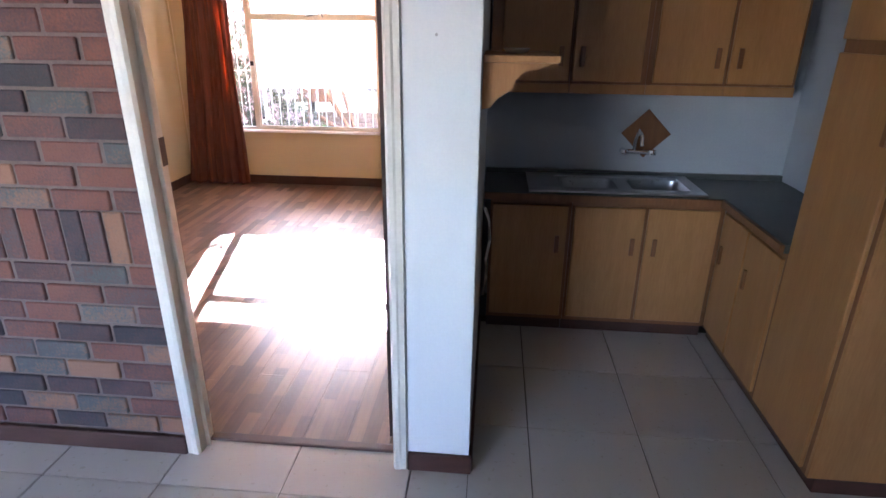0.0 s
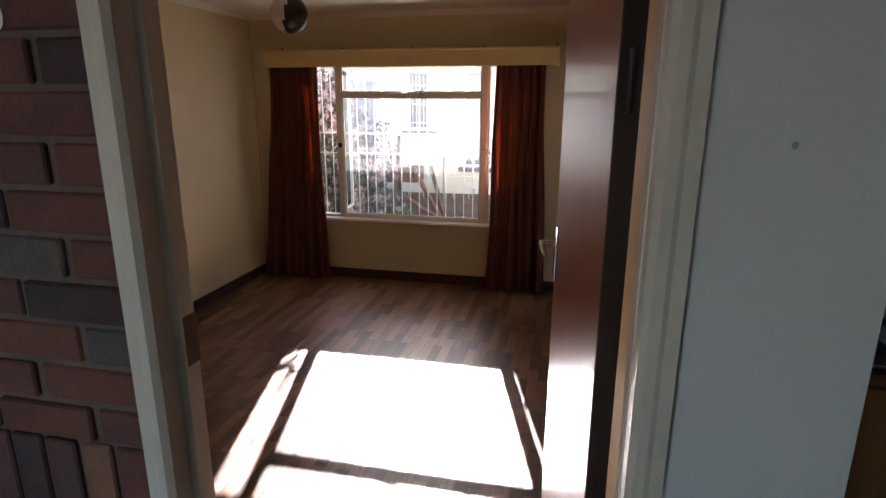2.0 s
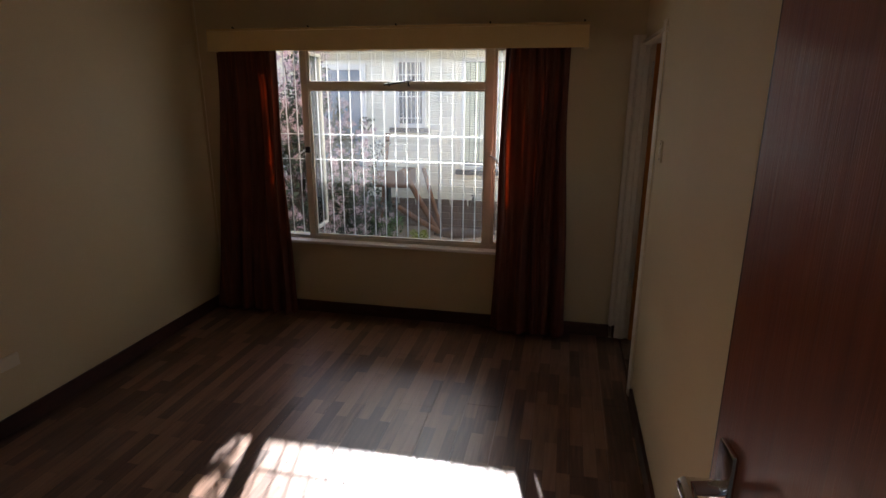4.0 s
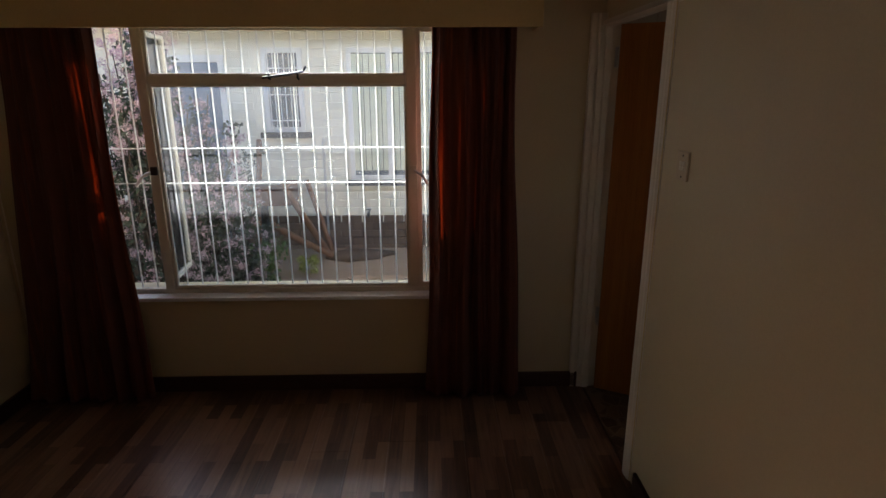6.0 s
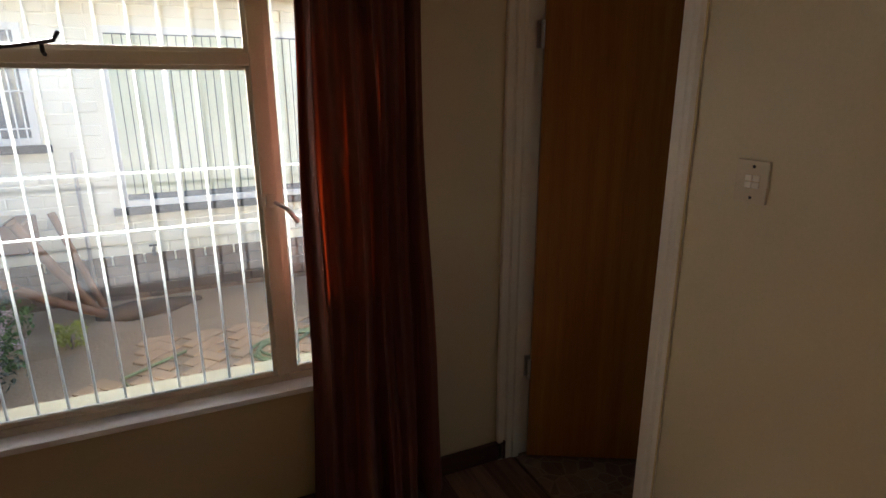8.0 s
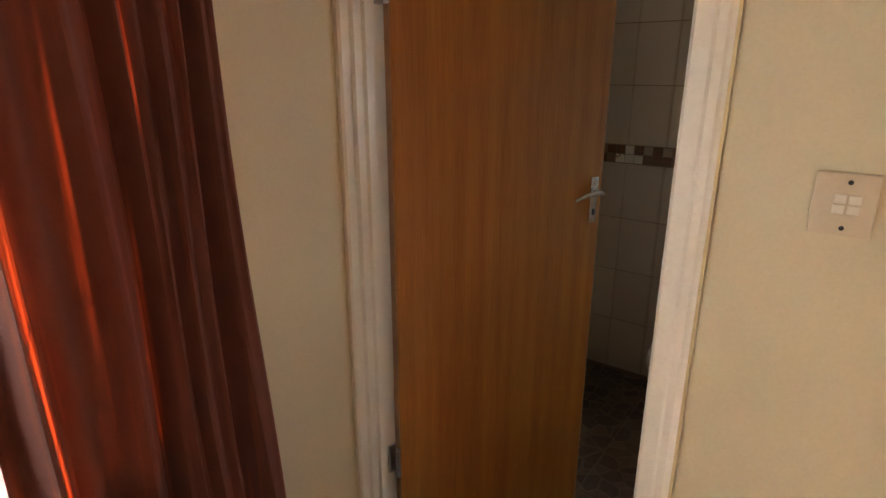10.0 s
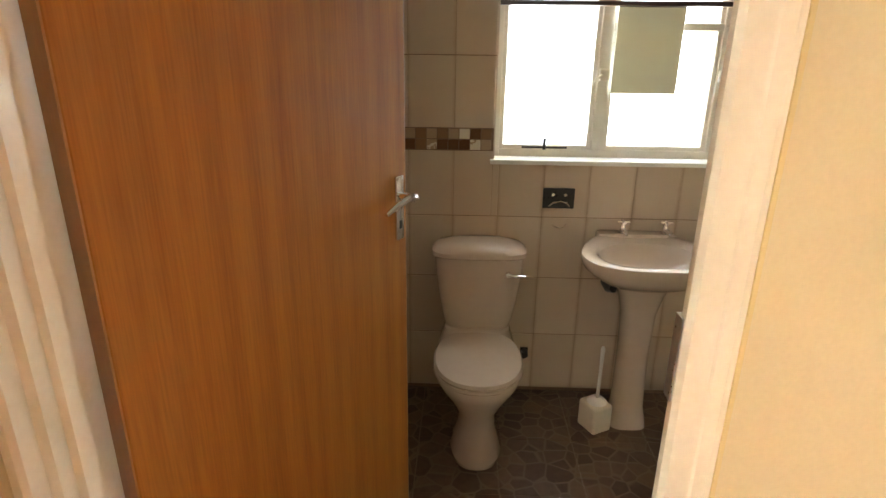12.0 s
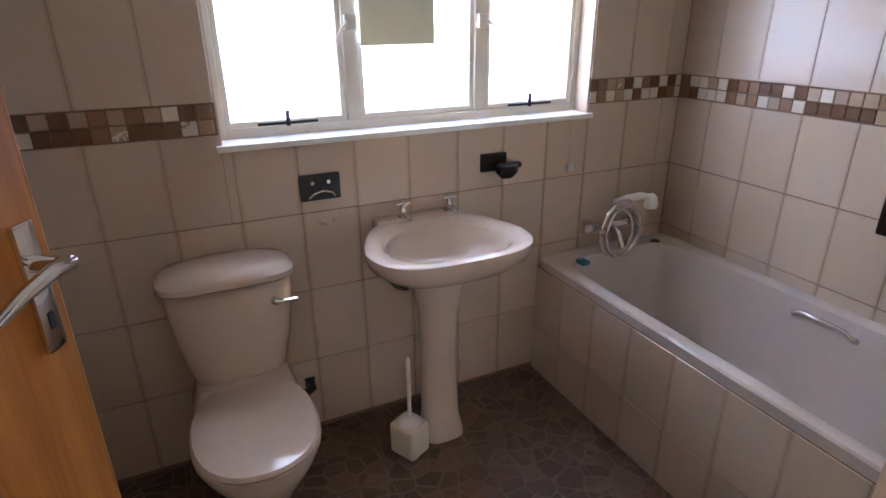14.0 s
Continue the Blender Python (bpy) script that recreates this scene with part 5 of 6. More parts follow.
def brick_field(x0, x1, z0, z1, y, bw, bh, joint, depth, holes):
    """Running-bond bricks as loose boxes, left out where a hole is."""
    verts, faces = [], []
    row, z = 0, z0
    while z + bh <= z1 + 1e-6:
        x = x0 - (bw / 2 if row % 2 else 0)
        while x < x1:
            a, b = max(x, x0), min(x + bw - joint, x1)
            if b - a > 0.02 and not any(a < h[1] and b > h[0] and z < h[3] and z + bh > h[2] for h in holes):
                d = depth * random.uniform(0.75, 1.1)
                n = len(verts)
                e = 0.004
                for yy, i in ((y, 0.0), (y - d, e)):
                    verts += [(a + i, yy, z + i), (b - i, yy, z + i), (b - i, yy, z + bh - joint - i), (a + i, yy, z + bh - joint - i)]
                faces += [(n + 4, n + 5, n + 6, n + 7), (n, n + 1, n + 5, n + 4), (n + 1, n + 2, n + 6, n + 5), (n + 2, n + 3, n + 7, n + 6), (n + 3, n, n + 4, n + 7)]
            x += bw
        z += bh
        row += 1
    return verts, faces


part("plinth_bed", boxes([(NX0, NY + 0.0022, -0.12, NX1, NY + 0.0058, PZ)]), MORTAR, house, "brown mortar bed")
HOLES = [(-1.60, -1.11, 1.22, 2.16), (-0.75, 1.05, 0.74, 2.16), (-2.62, -1.93, -0.2, 2.05)]
v, f = brick_field(-4.2, 3.4, PZ, NZ, NY + 0.006, 0.23, 0.086, 0.008, 0.006, HOLES)
me = bpy.data.meshes.new("painted_bricks")
me.from_pydata(v, [], f)
me.materials.append(PAINTED_BRICK)
pb = new("painted_bricks", me)
pb.parent = house
pb.location = -ORIGIN[house.name]
tagged(pb, "cream painted brick courses", kind="stuff")


def far_window(x0, x1, z0, z1, split, glass_mat, label, grille):
    w_ = part("window", boxes([(x0, NY - 0.02, z0, x0 + 0.05, NY + 0.02, z1), (x1 - 0.05, NY - 0.02, z0, x1, NY + 0.02, z1), (x0 + 0.05, NY - 0.02, z0, x1 - 0.05, NY + 0.02, z0 + 0.05),
                               (x0 + 0.05, NY - 0.02, z1 - 0.05, x1 - 0.05, NY + 0.02, z1)] + [(s - 0.025, NY - 0.02, z0 + 0.05, s + 0.025, NY + 0.02, z1 - 0.05) for s in split], 0.004), WHITE_PAINT, house, label)
    edges = [x0 + 0.05, *split, x1 - 0.05]
    for a, b in zip(edges, edges[1:]):
        part("pane", boxes([(a, NY + 0.002, z0 + 0.05, b, NY + 0.005, z1 - 0.05)]), glass_mat, w_)
    part("sill", box(x0 - 0.06, NY - 0.05, z0 - 0.06, x1 + 0.06, NY + 0.0, z0 - 0.002, bevel=0.004), BLACK_IRON, w_, "dark window sill")
    if grille:
        bm = bmesh.new()
        for i in range(6):
            xx = x0 + 0.07 + i * (x1 - x0 - 0.14) / 5
            tube([(xx, NY - 0.04, z0), (xx, NY - 0.04, z1)], 0.006, 5, bm)
        for i in range(3):
            zz = z0 + 0.12 + i * 0.26
            tube([(x0 + 0.02, NY - 0.046, zz), (x1 - 0.02, NY - 0.046, zz)], 0.006, 5, bm)
        part("grille", bm, BAR_WHITE, w_)
    return w_


far_window(-1.56, -1.15, 1.28, 2.12, [], DARK_GLASS, "white framed window behind a grille", True)
bigw = far_window(-0.70, 1.0, 0.77, 2.12, [-0.27, 0.42], DARK_GLASS, "wide white framed window with blinds", False)
bm = bmesh.new()
for i in range(26):
    box(-0.65 + i * 0.0612, NY - 0.012, 0.87, -0.596 + i * 0.0612, NY - 0.004 - 0.003 * (i % 2), 2.06, bm=bm)
part("blind", bm, BLIND_GREEN, bigw, "pale green curtain in folds")
part("door", boxes([(-2.55, NY - 0.03, -0.1, -2.0, NY + 0.004, 1.98)], 0.004), BLUE_DOOR, house, "blue-grey painted door")
part("door_frame", boxes([(-2.62, NY - 0.035, -0.1, -2.555, NY + 0.004, 2.05), (-1.995, NY - 0.035, -0.1, -1.93, NY + 0.004, 2.05), (-2.555, NY - 0.035, 1.985, -1.995, NY + 0.004, 2.05)]), WHITE_PAINT, house)
part("fascia", box(NX0, 8.86, 2.36, NX1, 8.89, 2.545, bevel=0.004), WHITE_PAINT, house, "white painted fascia board")
part("soffit", boxes([(NX0, 8.891, 2.50, NX1, NY + 0.1, 2.515)]), WHITE_PAINT, house)
part("roof", prism([(8.80, 2.55), (12.8, 4.10), (16.8, 2.55), (16.8, 2.60), (12.8, 4.16), (8.80, 2.585)], NX0 - 0.3, NX1 + 0.3, "x"), ROOF, house, "grey sheet roof")

# paving in herringbone and soil
paving = solid("pavement", boxes([(-3.2, 6.47, -0.119, 3.2, 8.72, -0.094)]), SOIL, "sandy herringbone brick paving", "pavement")
bed = solid("garden_bed", prism([(8.45, -0.119), (NY + 0.001, -0.119), (NY + 0.001, 0.005), (9.0, -0.008), (8.7, -0.045)], -4.2, 3.4, "x"), SOIL, "bank of sandy soil along the neighbour wall", "ground")
verts, faces = [], []


def paver(cx, cy, ang):
    c, s = math.cos(ang), math.sin(ang)
    z1 = -0.078 + random.uniform(-0.004, 0.004)
    n = len(verts)
    for hz, sh in ((-0.0935, 0.0), (z1 - 0.004, 0.0), (z1, 0.005)):
        for dx, dy in ((-1, -1), (1, -1), (1, 1), (-1, 1)):
            ux, uy = dx * (0.104 - sh), dy * (0.050 - sh)
            verts.append((cx + c * ux - s * uy, cy + s * ux + c * uy, hz))
    for lv in (0, 4):
        for k in range(4):
            faces.append((n + lv + k, n + lv + (k + 1) % 4, n + lv + 4 + (k + 1) % 4, n + lv + 4 + k))
    faces.append((n + 8, n + 9, n + 10, n + 11))


u = 0.1075
ca = math.cos(radians(45))
for i in range(-34, 35):
    for j in range(-34, 35):
        m4 = (i - j) % 4
        if m4 == 0:
            px, py, ang = i * u + u * 0.5, j * u, 0.0
        elif m4 == 2:
            px, py, ang = i * u, j * u + u * 0.5, math.pi / 2
        else:
            continue
        wx, wy = ca * (px - py) + 0.0, ca * (px + py) + 7.6
        if -2.6 < wx < 2.6 and 6.58 < wy < 8.6 and not (wx < -0.75 and wy > 7.0 + 0.6 * (wx + 2.6)):
            paver(wx, wy, ang + radians(45))
me = bpy.data.meshes.new("paving_bricks")
me.from_pydata(verts, [], faces)
me.materials.append(PAVER)
pv = new("paving_bricks", me)
pv.parent = paving
pv.location = -ORIGIN[paving.name]
tagged(pv, "sandy-coloured herringbone paving bricks", kind="stuff")
house_wall_out = solid("wall_outer_eave", boxes([(XL - 0.6, YO + 0.01, 2.40, 3.4, YO + 0.32, 2.44)]), WHITE_PAINT, "white painted eave soffit above the window", "eave")
roof_own = solid("roof", prism([(-3.2, 2.56), (2.0, 4.4), (YO + 0.40, 2.56)], -3.2, 3.5, "x"), ROOF, "grey sheet roof over the house", "roof")


# plants: leaves are small bent blades in loose clusters
def leafy(parent, name, mat, centres, count, size, seed, label="", flat=0.4):
    rnd = random.Random(seed)
    vs, fs = [], []
    for cx, cy, cz, r in centres:
        for _ in range(count):
            d = Vector((rnd.gauss(0, 1), rnd.gauss(0, 1), rnd.gauss(0, 1))).normalized() * r * rnd.uniform(0.35, 1.0)
            p = Vector((cx, cy, cz)) + d
            q = Euler((rnd.uniform(-1.2, 1.2), rnd.uniform(-1.2, 1.2), rnd.uniform(0, 6.28))).to_matrix()
            s = size * rnd.uniform(0.6, 1.35)
            n = len(vs)
            for lx, ly, lz in ((0, 0, 0), (0.5 * s, flat * s, 0.10 * s), (0.5 * s, -flat * s, 0.10 * s), (1.3 * s, 0, -0.12 * s)):
                vs.append(tuple(p + q @ Vector((lx, ly, lz)) - ORIGIN[parent.name]))
            fs += [(n, n + 2, n + 3), (n, n + 3, n + 1)]
    me = bpy.data.meshes.new(name)
    me.from_pydata(vs, [], fs)
    me.materials.append(mat)
    ob = new(name, me)
    ob.parent = parent
    return tagged(ob, label)


rnd = random.Random(5)
bush = thing("flowering_shrub", (-1.9, 8.1, -0.12), "tall shrub with dusty pink flower heads", "shrub")
bm = bmesh.new()
heads = []
for i in range(105):
    tx = -2.75 + 1.40 * (i + rnd.random()) / 105
    ty = 7.75 + rnd.uniform(-0.5, 0.55)
    h_ = rnd.uniform(0.25, 1.0) * (2.4 - 1.25 * max(0.0, (tx + 2.05) / 0.7))
    bx_, by_ = -2.1 + 0.55 * (tx + 2.1), 7.85 + 0.4 * (ty - 7.75)
    tube([(bx_, by_, -0.12), ((bx_ + tx) / 2 + rnd.uniform(-0.06, 0.06), (by_ + ty) / 2, h_ * 0.55), (tx, ty, h_)], [0.016, 0.010, 0.005], 5, bm)
    heads.append((tx, ty, h_))
part("stem", bm, BARK, bush, "thin brown woody stems", kind="stuff")
spread_ = []
for x, y, z in heads:
    for _ in range(3):
        spread_.append((x + rnd.uniform(-0.17, 0.17), y + rnd.uniform(-0.15, 0.15), max(0.1, z - rnd.uniform(0.1, 0.55)), 0.12))
leafy(bush, "foliage", LEAF_DARK, spread_, 50, 0.034, 11, "dark green foliage")
blooms = []
for x, y, z in heads:
    for _ in range(8):
        blooms.append((x + rnd.uniform(-0.17, 0.17), y + rnd.uniform(-0.20, 0.10), z + rnd.uniform(-0.34, 0.10), 0.042))
leafy(bush, "blossom", BLOSSOM, blooms, 70, 0.0095, 12, "dusty pink flower clusters", 0.6)

low = thing("low_green_bush", (-1.68, 8.5, -0.12), "low bright green leafy bush", "shrub")
cl = [(-1.68 + rnd.uniform(-0.40, 0.36), 8.45 + rnd.uniform(-0.22, 0.18), rnd.uniform(-0.02, 0.24), 0.12) for _ in range(40)]
leafy(low, "foliage", LEAF, cl, 60, 0.040, 13, "bright green leaves")
bm = bmesh.new()
for x, y, z, r in cl[:14]:
    tube([(-1.68, 8.5, -0.12), (x, y, z)], [0.008, 0.004], 5, bm)
part("stem", bm, BARK, low, kind="stuff")
yel = thing("yellow_plant", (-1.08, 8.6, -0.12), "small yellow-green leafy plant", "plant")
leafy(yel, "foliage", LEAF_YELLOW, [(-1.08 + rnd.uniform(-0.07, 0.07), 8.6 + rnd.uniform(-0.06, 0.06), rnd.uniform(-0.02, 0.10), 0.045) for _ in range(9)], 26, 0.028, 14, "yellow-green leaves")
bm = tube([(-1.08, 8.6, -0.12), (-1.07, 8.6, 0.02)], 0.006, 5)
part("stem", bm, BARK, yel)

# rusty barbecue on a post, poles leaning on it
bq = thing("garden_barbecue", (-1.55, 8.92, -0.12), "rusty steel barbecue tray on a post", "barbecue")
part("tray", merge(boxes([(-1.86, 8.74, 0.60, -1.24, 8.76, 0.80), (-1.86, 9.10, 0.60, -1.24, 9.12, 0.80), (-1.86, 8.76, 0.60, -1.84, 9.10, 0.80), (-1.26, 8.76, 0.60, -1.24, 9.10, 0.80)]), boxes([(-1.84, 8.76, 0.60, -1.26, 9.10, 0.615)])), RUST, bq)
part("lid_plate", box(-1.83, 8.77, 0.80, -1.36, 9.09, 0.81), STEEL, bq, "shiny metal sheet")
part("post", tube([(-1.55, 8.92, -0.12), (-1.55, 8.92, 0.60)], 0.04, 10), BLACK_IRON, bq)
for pts_, r in (([(-1.29, 8.70, 0.83), (-1.12, 8.86, 0.42), (-0.94, 9.02, 0.02)], 0.034), ([(-1.44, 8.72, 0.42), (-1.18, 8.82, 0.22), (-0.88, 8.94, 0.02)], 0.034), ([(-1.17, 9.24, 0.78), (-1.05, 9.20, 0.40), (-0.92, 9.14, 0.02)], 0.028)):
    pole = thing("wooden_pole", pts_[-1], "brown weathered wooden pole leaning on the barbecue", "pole", group="garden poles")
    part("shaft", tube(pts_, r, 10), LOG, pole, smooth=True)
stick = thing("wooden_stake", (-1.62, 8.9, 0), "short brown wooden stake against the wall", "stake")
part("shaft", tube([(-1.72, 9.1, -0.12), (-1.60, 9.12, 1.22)], 0.028, 8), LOG, stick, smooth=True)
pipe = thing("standpipe", (-1.0, 9.2, -0.12), "thin grey standpipe on the wall", "pipe")
part("riser", tube([(-0.97, 9.24, -0.12), (-0.97, 9.24, 1.22)], 0.014, 8), STEEL, pipe, smooth=True)
gtap = thing("garden_tap", (-0.62, 9.2, 0.2), "small brass garden tap on the wall", "tap")
bm = tube([(-0.52, 9.29, 0.42), (-0.52, 9.20, 0.42), (-0.52, 9.18, 0.38)], 0.014, 8)
tube([(-0.55, 9.21, 0.46), (-0.49, 9.21, 0.46)], 0.008, 6, bm)
part("body", bm, BLACK_IRON, gtap, smooth=True)
rock = thing("root_stump", (-0.6, 8.95, -0.03), "grey-brown tree root on the soil", "root")
part("root", tube([(-0.95, 8.98, -0.02), (-0.72, 8.92, 0.02), (-0.45, 8.98, 0.01), (-0.22, 9.1, -0.01)], [0.05, 0.085, 0.07, 0.03], 10), BARK, rock, smooth=True)
hose = thing("garden_hose", (0.1, 8.2, -0.1), "green garden hose lying in loose coils", "hose")
pts_ = []
for i in range(150):
    a = i / 149 * 2 * math.pi * 4.2
    r = 0.26 + 0.035 * math.sin(a * 1.7) + 0.02 * math.sin(a * 0.6)
    pts_.append((0.42 + r * 1.25 * math.cos(a), 7.98 + r * 0.85 * math.sin(a), -0.066 + 0.005 * (i % 37) / 37 + 0.010 * (a / 26)))
pts_ += [(0.1, 7.75, -0.066), (-0.25, 7.58, -0.066), (-0.6, 7.66, -0.066), (-0.72, 7.95, -0.066), (-0.35, 8.20, -0.06)]
part("tube", tube(pts_, 0.011, 7), HOSE, hose, smooth=True)

# unseen hall window behind the walker, added as the source of the hall's light
hwin = thing("window_3", (-1.6, -2.65, 0.85), "white framed hall window, unseen, added as a light source", "window", kind="structure")
part("frame", boxes([(HWX0, -2.68, 0.85, HWX0 + 0.05, -2.64, 2.15), (HWX1 - 0.05, -2.68, 0.85, HWX1, -2.64, 2.15), (HWX0 + 0.05, -2.68, 0.85, HWX1 - 0.05, -2.64, 0.9), (HWX0 + 0.05, -2.68, 2.1, HWX1 - 0.05, -2.64, 2.15)]), WHITE_PAINT, hwin)
hp = part("pane", boxes([(HWX0 + 0.05, -2.662, 0.9, HWX1 - 0.05, -2.658, 2.1)]), CLEAR_GLASS, hwin)
hp.visible_shadow = False

# ---- pieces of floors and walls ----
# bedroom laminate planks, along y
PW, PL = 0.1905, 1.28
row = 0
x = XL + 0.002
plank_cache = {}
while x < XR:
    wdt = min(PW, XR - x)
    y = 2.067 - ((row * 0.47) % 1.0) * PL
    while y < YW - 0.02:
        a, b = max(y, 2.067), min(y + PL, YW - 0.001)
        if b - a > 0.03:
            key = (round(wdt, 3), round(b - a, 3))
            if key not in plank_cache:
                plank_cache[key] = mesh_from(box(-wdt / 2 + 0.0004, -(b - a) / 2 + 0.0004, -0.008, wdt / 2 - 0.0004, (b - a) / 2 - 0.0004, 0, bevel=0.0007, segs=1), "plank", LAMINATE)
            piece("plank", plank_cache[key], floor_bedroom, (x + wdt / 2, (a + b) / 2, 0.0))
        y += PL
    x += PW
    row += 1

# hall tiles
T = 0.489
ht = mesh_from(box(-T / 2 + 0.003, -T / 2 + 0.003, -0.009, T / 2 - 0.003, T / 2 - 0.003, 0, bevel=0.0015, segs=1), "tile", HALL_TILE)
for i in range(-5, 6):
    for j in range(-9, 4):
        cx, cy = 0.0195 + T * (i + 0.5), 1.755 + T * (j + 0.5)
        x0, x1, y0, y1 = cx - T / 2, cx + T / 2, cy - T / 2, cy + T / 2
        if x0 < KX0 < x1 and 2.0 < y1 < 3.4 and y1 > 2.02:
            cut = mesh_from(box(KX0 + 0.002, y0 + 0.003, -0.009, x1 - 0.003, y1 - 0.003, 0, bevel=0.001, segs=1), "tile", HALL_TILE)
            piece("tile", cut, floor_hall, (0, 0, 0))
        lim = 2.02 if x0 < KX0 - 0.05 else 3.30
        if x1 > 3.0 or x0 < -2.9 or y0 < -2.75:
            continue
        if y1 <= lim:
            piece("tile", ht, floor_hall, (cx, cy, 0))
        elif lim - y0 > 0.03 and lim < 3:
            if x0 < KX0 < x1:
                x1 = KX0 + 0.002
            cut = mesh_from(box(x0 + 0.003, y0 + 0.003, -0.009, x1 - 0.003, lim, 0, bevel=0.001, segs=1), "tile", HALL_TILE)
            piece("tile", cut, floor_hall, (0, 0, 0))

# bathroom floor tiles
T = 0.333
bt = mesh_from(box(-T / 2 + 0.002, -T / 2 + 0.002, -0.009, T / 2 - 0.002, T / 2 - 0.002, 0, bevel=0.0012, segs=1), "tile", STONE_TILE)
for i in range(7):
    for j in range(6):
        cx, cy = 0.857 + T * (i + 0.5), 4.19 + T * (j + 0.5)
        if cx < 1.235 and not (EY0 - 0.1 < cy < EY1):
            continue
        x0, x1 = max(cx - T / 2, XR + 0.015), min(cx + T / 2, BX1 + 0.065)
        if x1 - x0 < 0.02:
            continue
        if x1 - x0 < T - 0.01:
            cut = mesh_from(box(x0 + 0.002, cy - T / 2 + 0.002, -0.009, x1 - 0.002, cy + T / 2 - 0.002, 0, bevel=0.0012, segs=1), "tile", STONE_TILE)
            piece("tile", cut, floor_bathroom, (0, 0, 0))
        else:
            piece("tile", bt, floor_bathroom, (cx, cy, 0))

# bathroom wall tiles: 0.2 wide, 0.295 high, with a two-row mosaic band
ROWS = [(0.02, 0.318), (0.318, 0.612), (0.612, 0.906), (0.906, 1.20), (1.296, 1.594), (1.594, 1.888), (1.888, 2.182), (2.182, 2.468)]
tile_cache = {}


def tiles_on(parent, turn, a0, a1, origin, place, hole=None, rows=ROWS, mat=WALL_TILE, pitch=0.2):
    k = math.floor((a0 - origin) / pitch)
    while origin + k * pitch < a1:
        u0, u1 = max(a0, origin + k * pitch), min(a1, origin + (k + 1) * pitch)
        k += 1
        for z0, z1 in rows:
            spans = [(u0, u1, z0, z1)]
            if hole and u0 < hole[1] and u1 > hole[0] and z1 > hole[2] and z0 < hole[3]:
                spans = []
                if u0 < hole[0]:
                    spans.append((u0, hole[0], z0, z1))
                if u1 > hole[1]:
                    spans.append((hole[1], u1, z0, z1))
                if z0 < hole[2]:
                    spans.append((max(u0, hole[0]), min(u1, hole[1]), z0, hole[2]))
                if z1 > hole[3]:
                    spans.append((max(u0, hole[0]), min(u1, hole[1]), hole[3], z1))
            for p0, p1, q0, q1 in spans:
                w_, h_ = p1 - p0, q1 - q0
                if w_ < 0.012 or h_ < 0.012:
                    continue
                key = (round(w_, 3), round(h_, 3), mat.name)
                if key not in tile_cache:
                    tile_cache[key] = tile_mesh("tile", w_ - (0.0012 if mat is WALL_TILE else 0.0030), 0.006, h_ - 0.0035, mat, 0.0014)
                piece("tile", tile_cache[key], parent, place((p0 + p1) / 2, (q0 + q1) / 2), turn)


BHOLE = (BWY0 - 0.0, BWY1 + 0.0, BWZ0 - 0.002, BWZ1)
tiles_on(wall_bathroom_window, -90, BY0 + 0.008, BY1, 5.56, lambda a, z: (BX1, a, z), BHOLE)
tiles_on(wall_bath_side, 180, BX0, BX1 - 0.008, 2.27, lambda a, z: (a, BY0 + 0.004, z), None, [r for r in ROWS if r[1] > 0.5])
tiles_on(wall_bathroom_north, 0, BX0, BX1 - 0.008, 2.25, lambda a, z: (a, BY1, z))
tiles_on(front, 180, BX0 + 0.012, BX1 - 0.008, 2.25, lambda a, z: (a, 4.568, z), None, [(0.0, 0.225), (0.225, 0.518)])
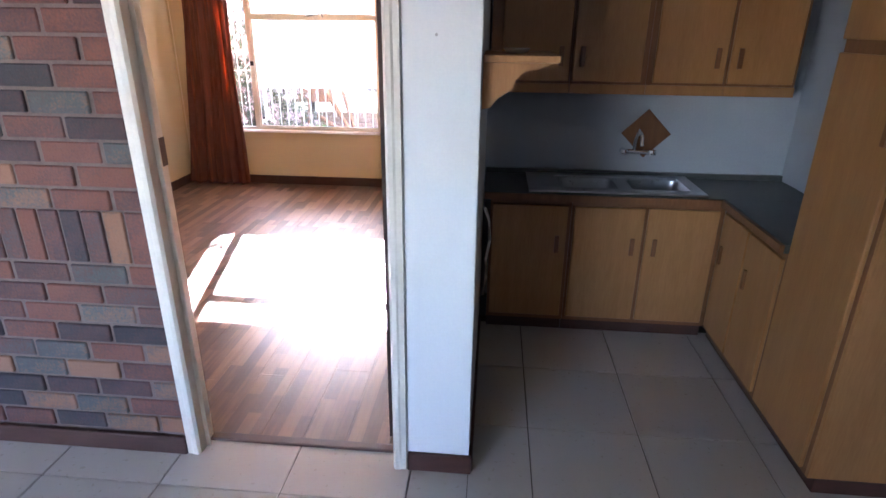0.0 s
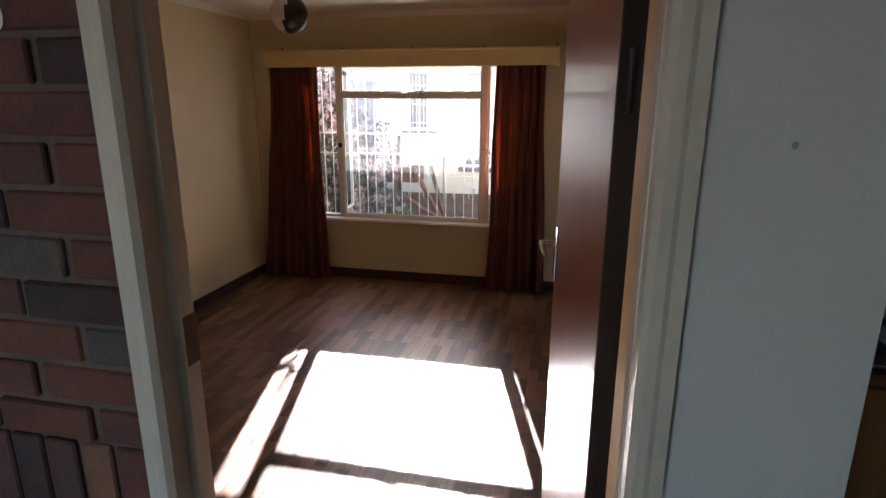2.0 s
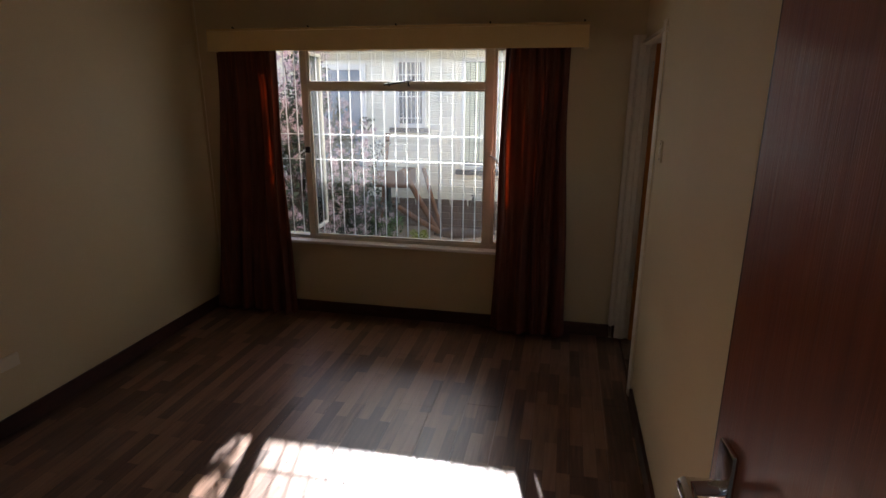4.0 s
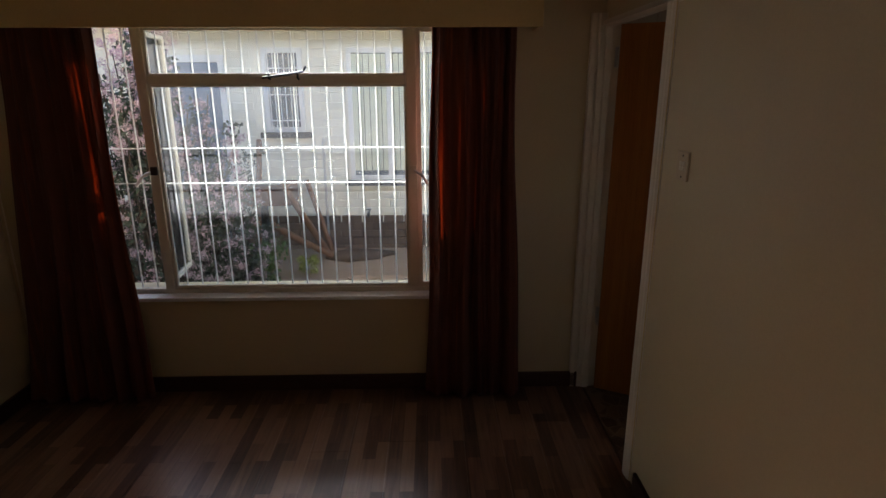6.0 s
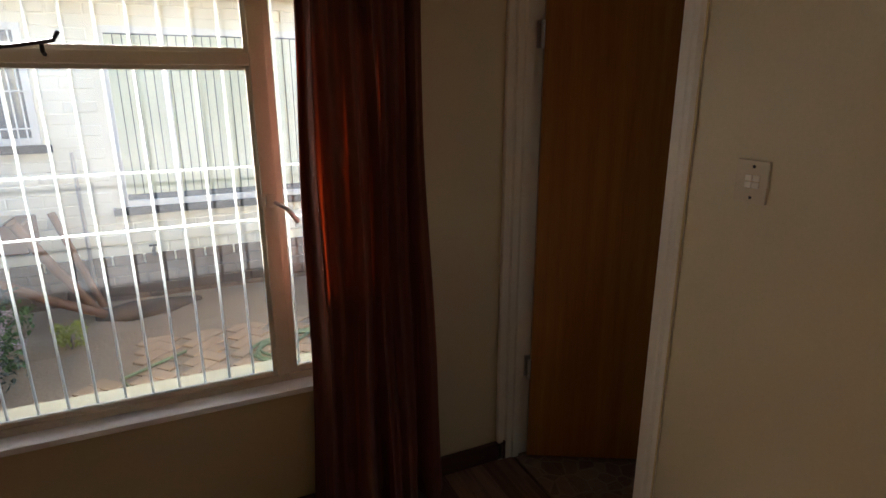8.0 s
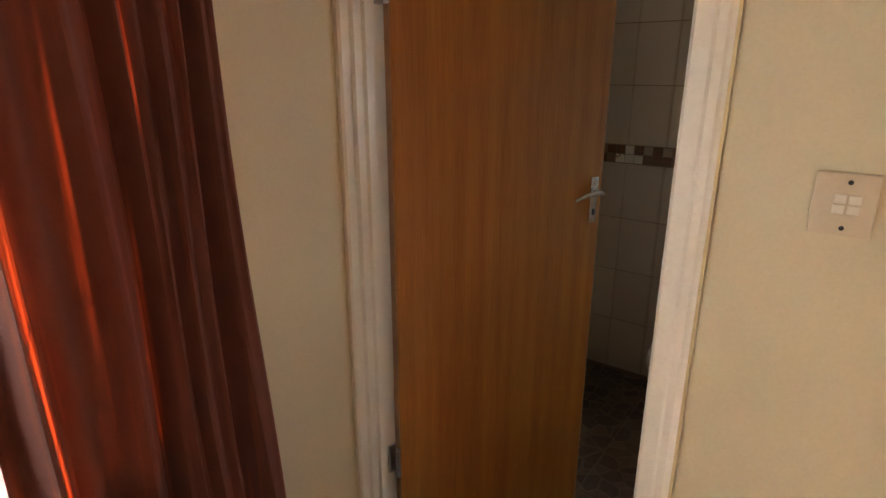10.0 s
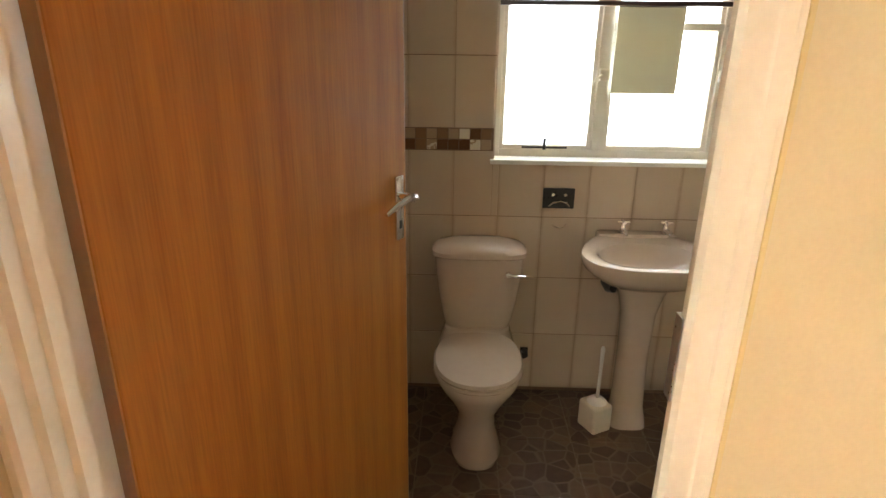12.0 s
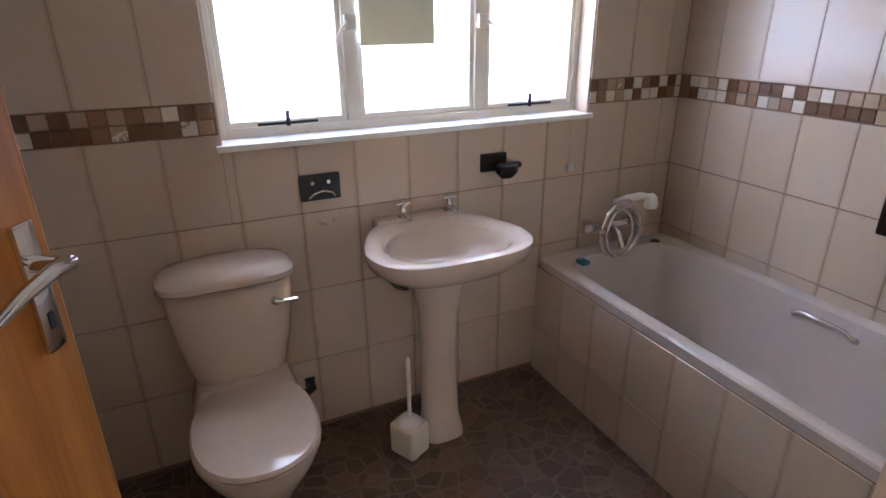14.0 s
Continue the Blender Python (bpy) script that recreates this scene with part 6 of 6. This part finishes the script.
# mosaic band
MR = [(1.2015, 1.248), (1.2485, 1.295)]
tiles_on(wall_bathroom_window, -90, BY0 + 0.008, BY1, 5.56, lambda a, z: (BX1, a, z), BHOLE, MR, MOSAIC, 0.0475)
tiles_on(wall_bath_side, 180, BX0, BX1 - 0.008, 2.27, lambda a, z: (a, BY0 + 0.004, z), None, MR, MOSAIC, 0.0475)
tiles_on(wall_bathroom_north, 0, 2.2, BX1 - 0.008, 2.25, lambda a, z: (a, BY1, z), None, MR, MOSAIC, 0.0475)

# hall brick wall: running bond with a soldier course, bricks proud of the mortar
rnd = random.Random(21)
bl = [mesh_from(box(-0.109 + rnd.uniform(0, 0.004), -0.012 - 0.003 * q, -0.0365, 0.109 - rnd.uniform(0, 0.004), 0, 0.0365, bevel=0.004, segs=1), "brick", BRICK) for q in range(3)]
half = mesh_from(box(-0.051, -0.013, -0.0365, 0.051, 0, 0.0365, bevel=0.004, segs=1), "brick", BRICK)
sol = [mesh_from(box(-0.0365, -0.012 - 0.003 * q, -0.100, 0.0365, 0, 0.100, bevel=0.004, segs=1), "brick", BRICK) for q in range(3)]
BXE = DX0 - 0.052
z, row = 0.09, 0
while z < 2.4:
    if row == 9:
        x = BXE - 0.04
        while x > -1.9:
            piece("brick", sol[rnd.randrange(3)], wall_brick, (x, YD0 + 0.012, z + 0.102))
            x -= 0.083
        z += 0.207
    else:
        x = BXE - (0.11 if row % 2 else 0.052)
        first = row % 2 == 0
        while x > -1.75:
            if first:
                piece("brick", half, wall_brick, (x, YD0 + 0.012, z + 0.038))
                x -= 0.052 + 0.010 + 0.111
                first = False
            else:
                piece("brick", bl[rnd.randrange(3)], wall_brick, (x, YD0 + 0.012, z + 0.038))
                x -= 0.230
        z += 0.085
    row += 1

# plinth bricks of the neighbour's wall
pm = [mesh_from(box(-0.107, -0.012 - 0.004 * q, -0.037, 0.107, 0, 0.037, bevel=0.005, segs=1), "brick", PLINTH_BRICK) for q in range(3)]
for r in range(6):
    x = -2.9 + (0.115 if r % 2 else 0)
    while x < 2.6:
        piece("brick", pm[rnd.randrange(3)], house, (x, NY + 0.0025, -0.08 + 0.084 * r))
        x += 0.23
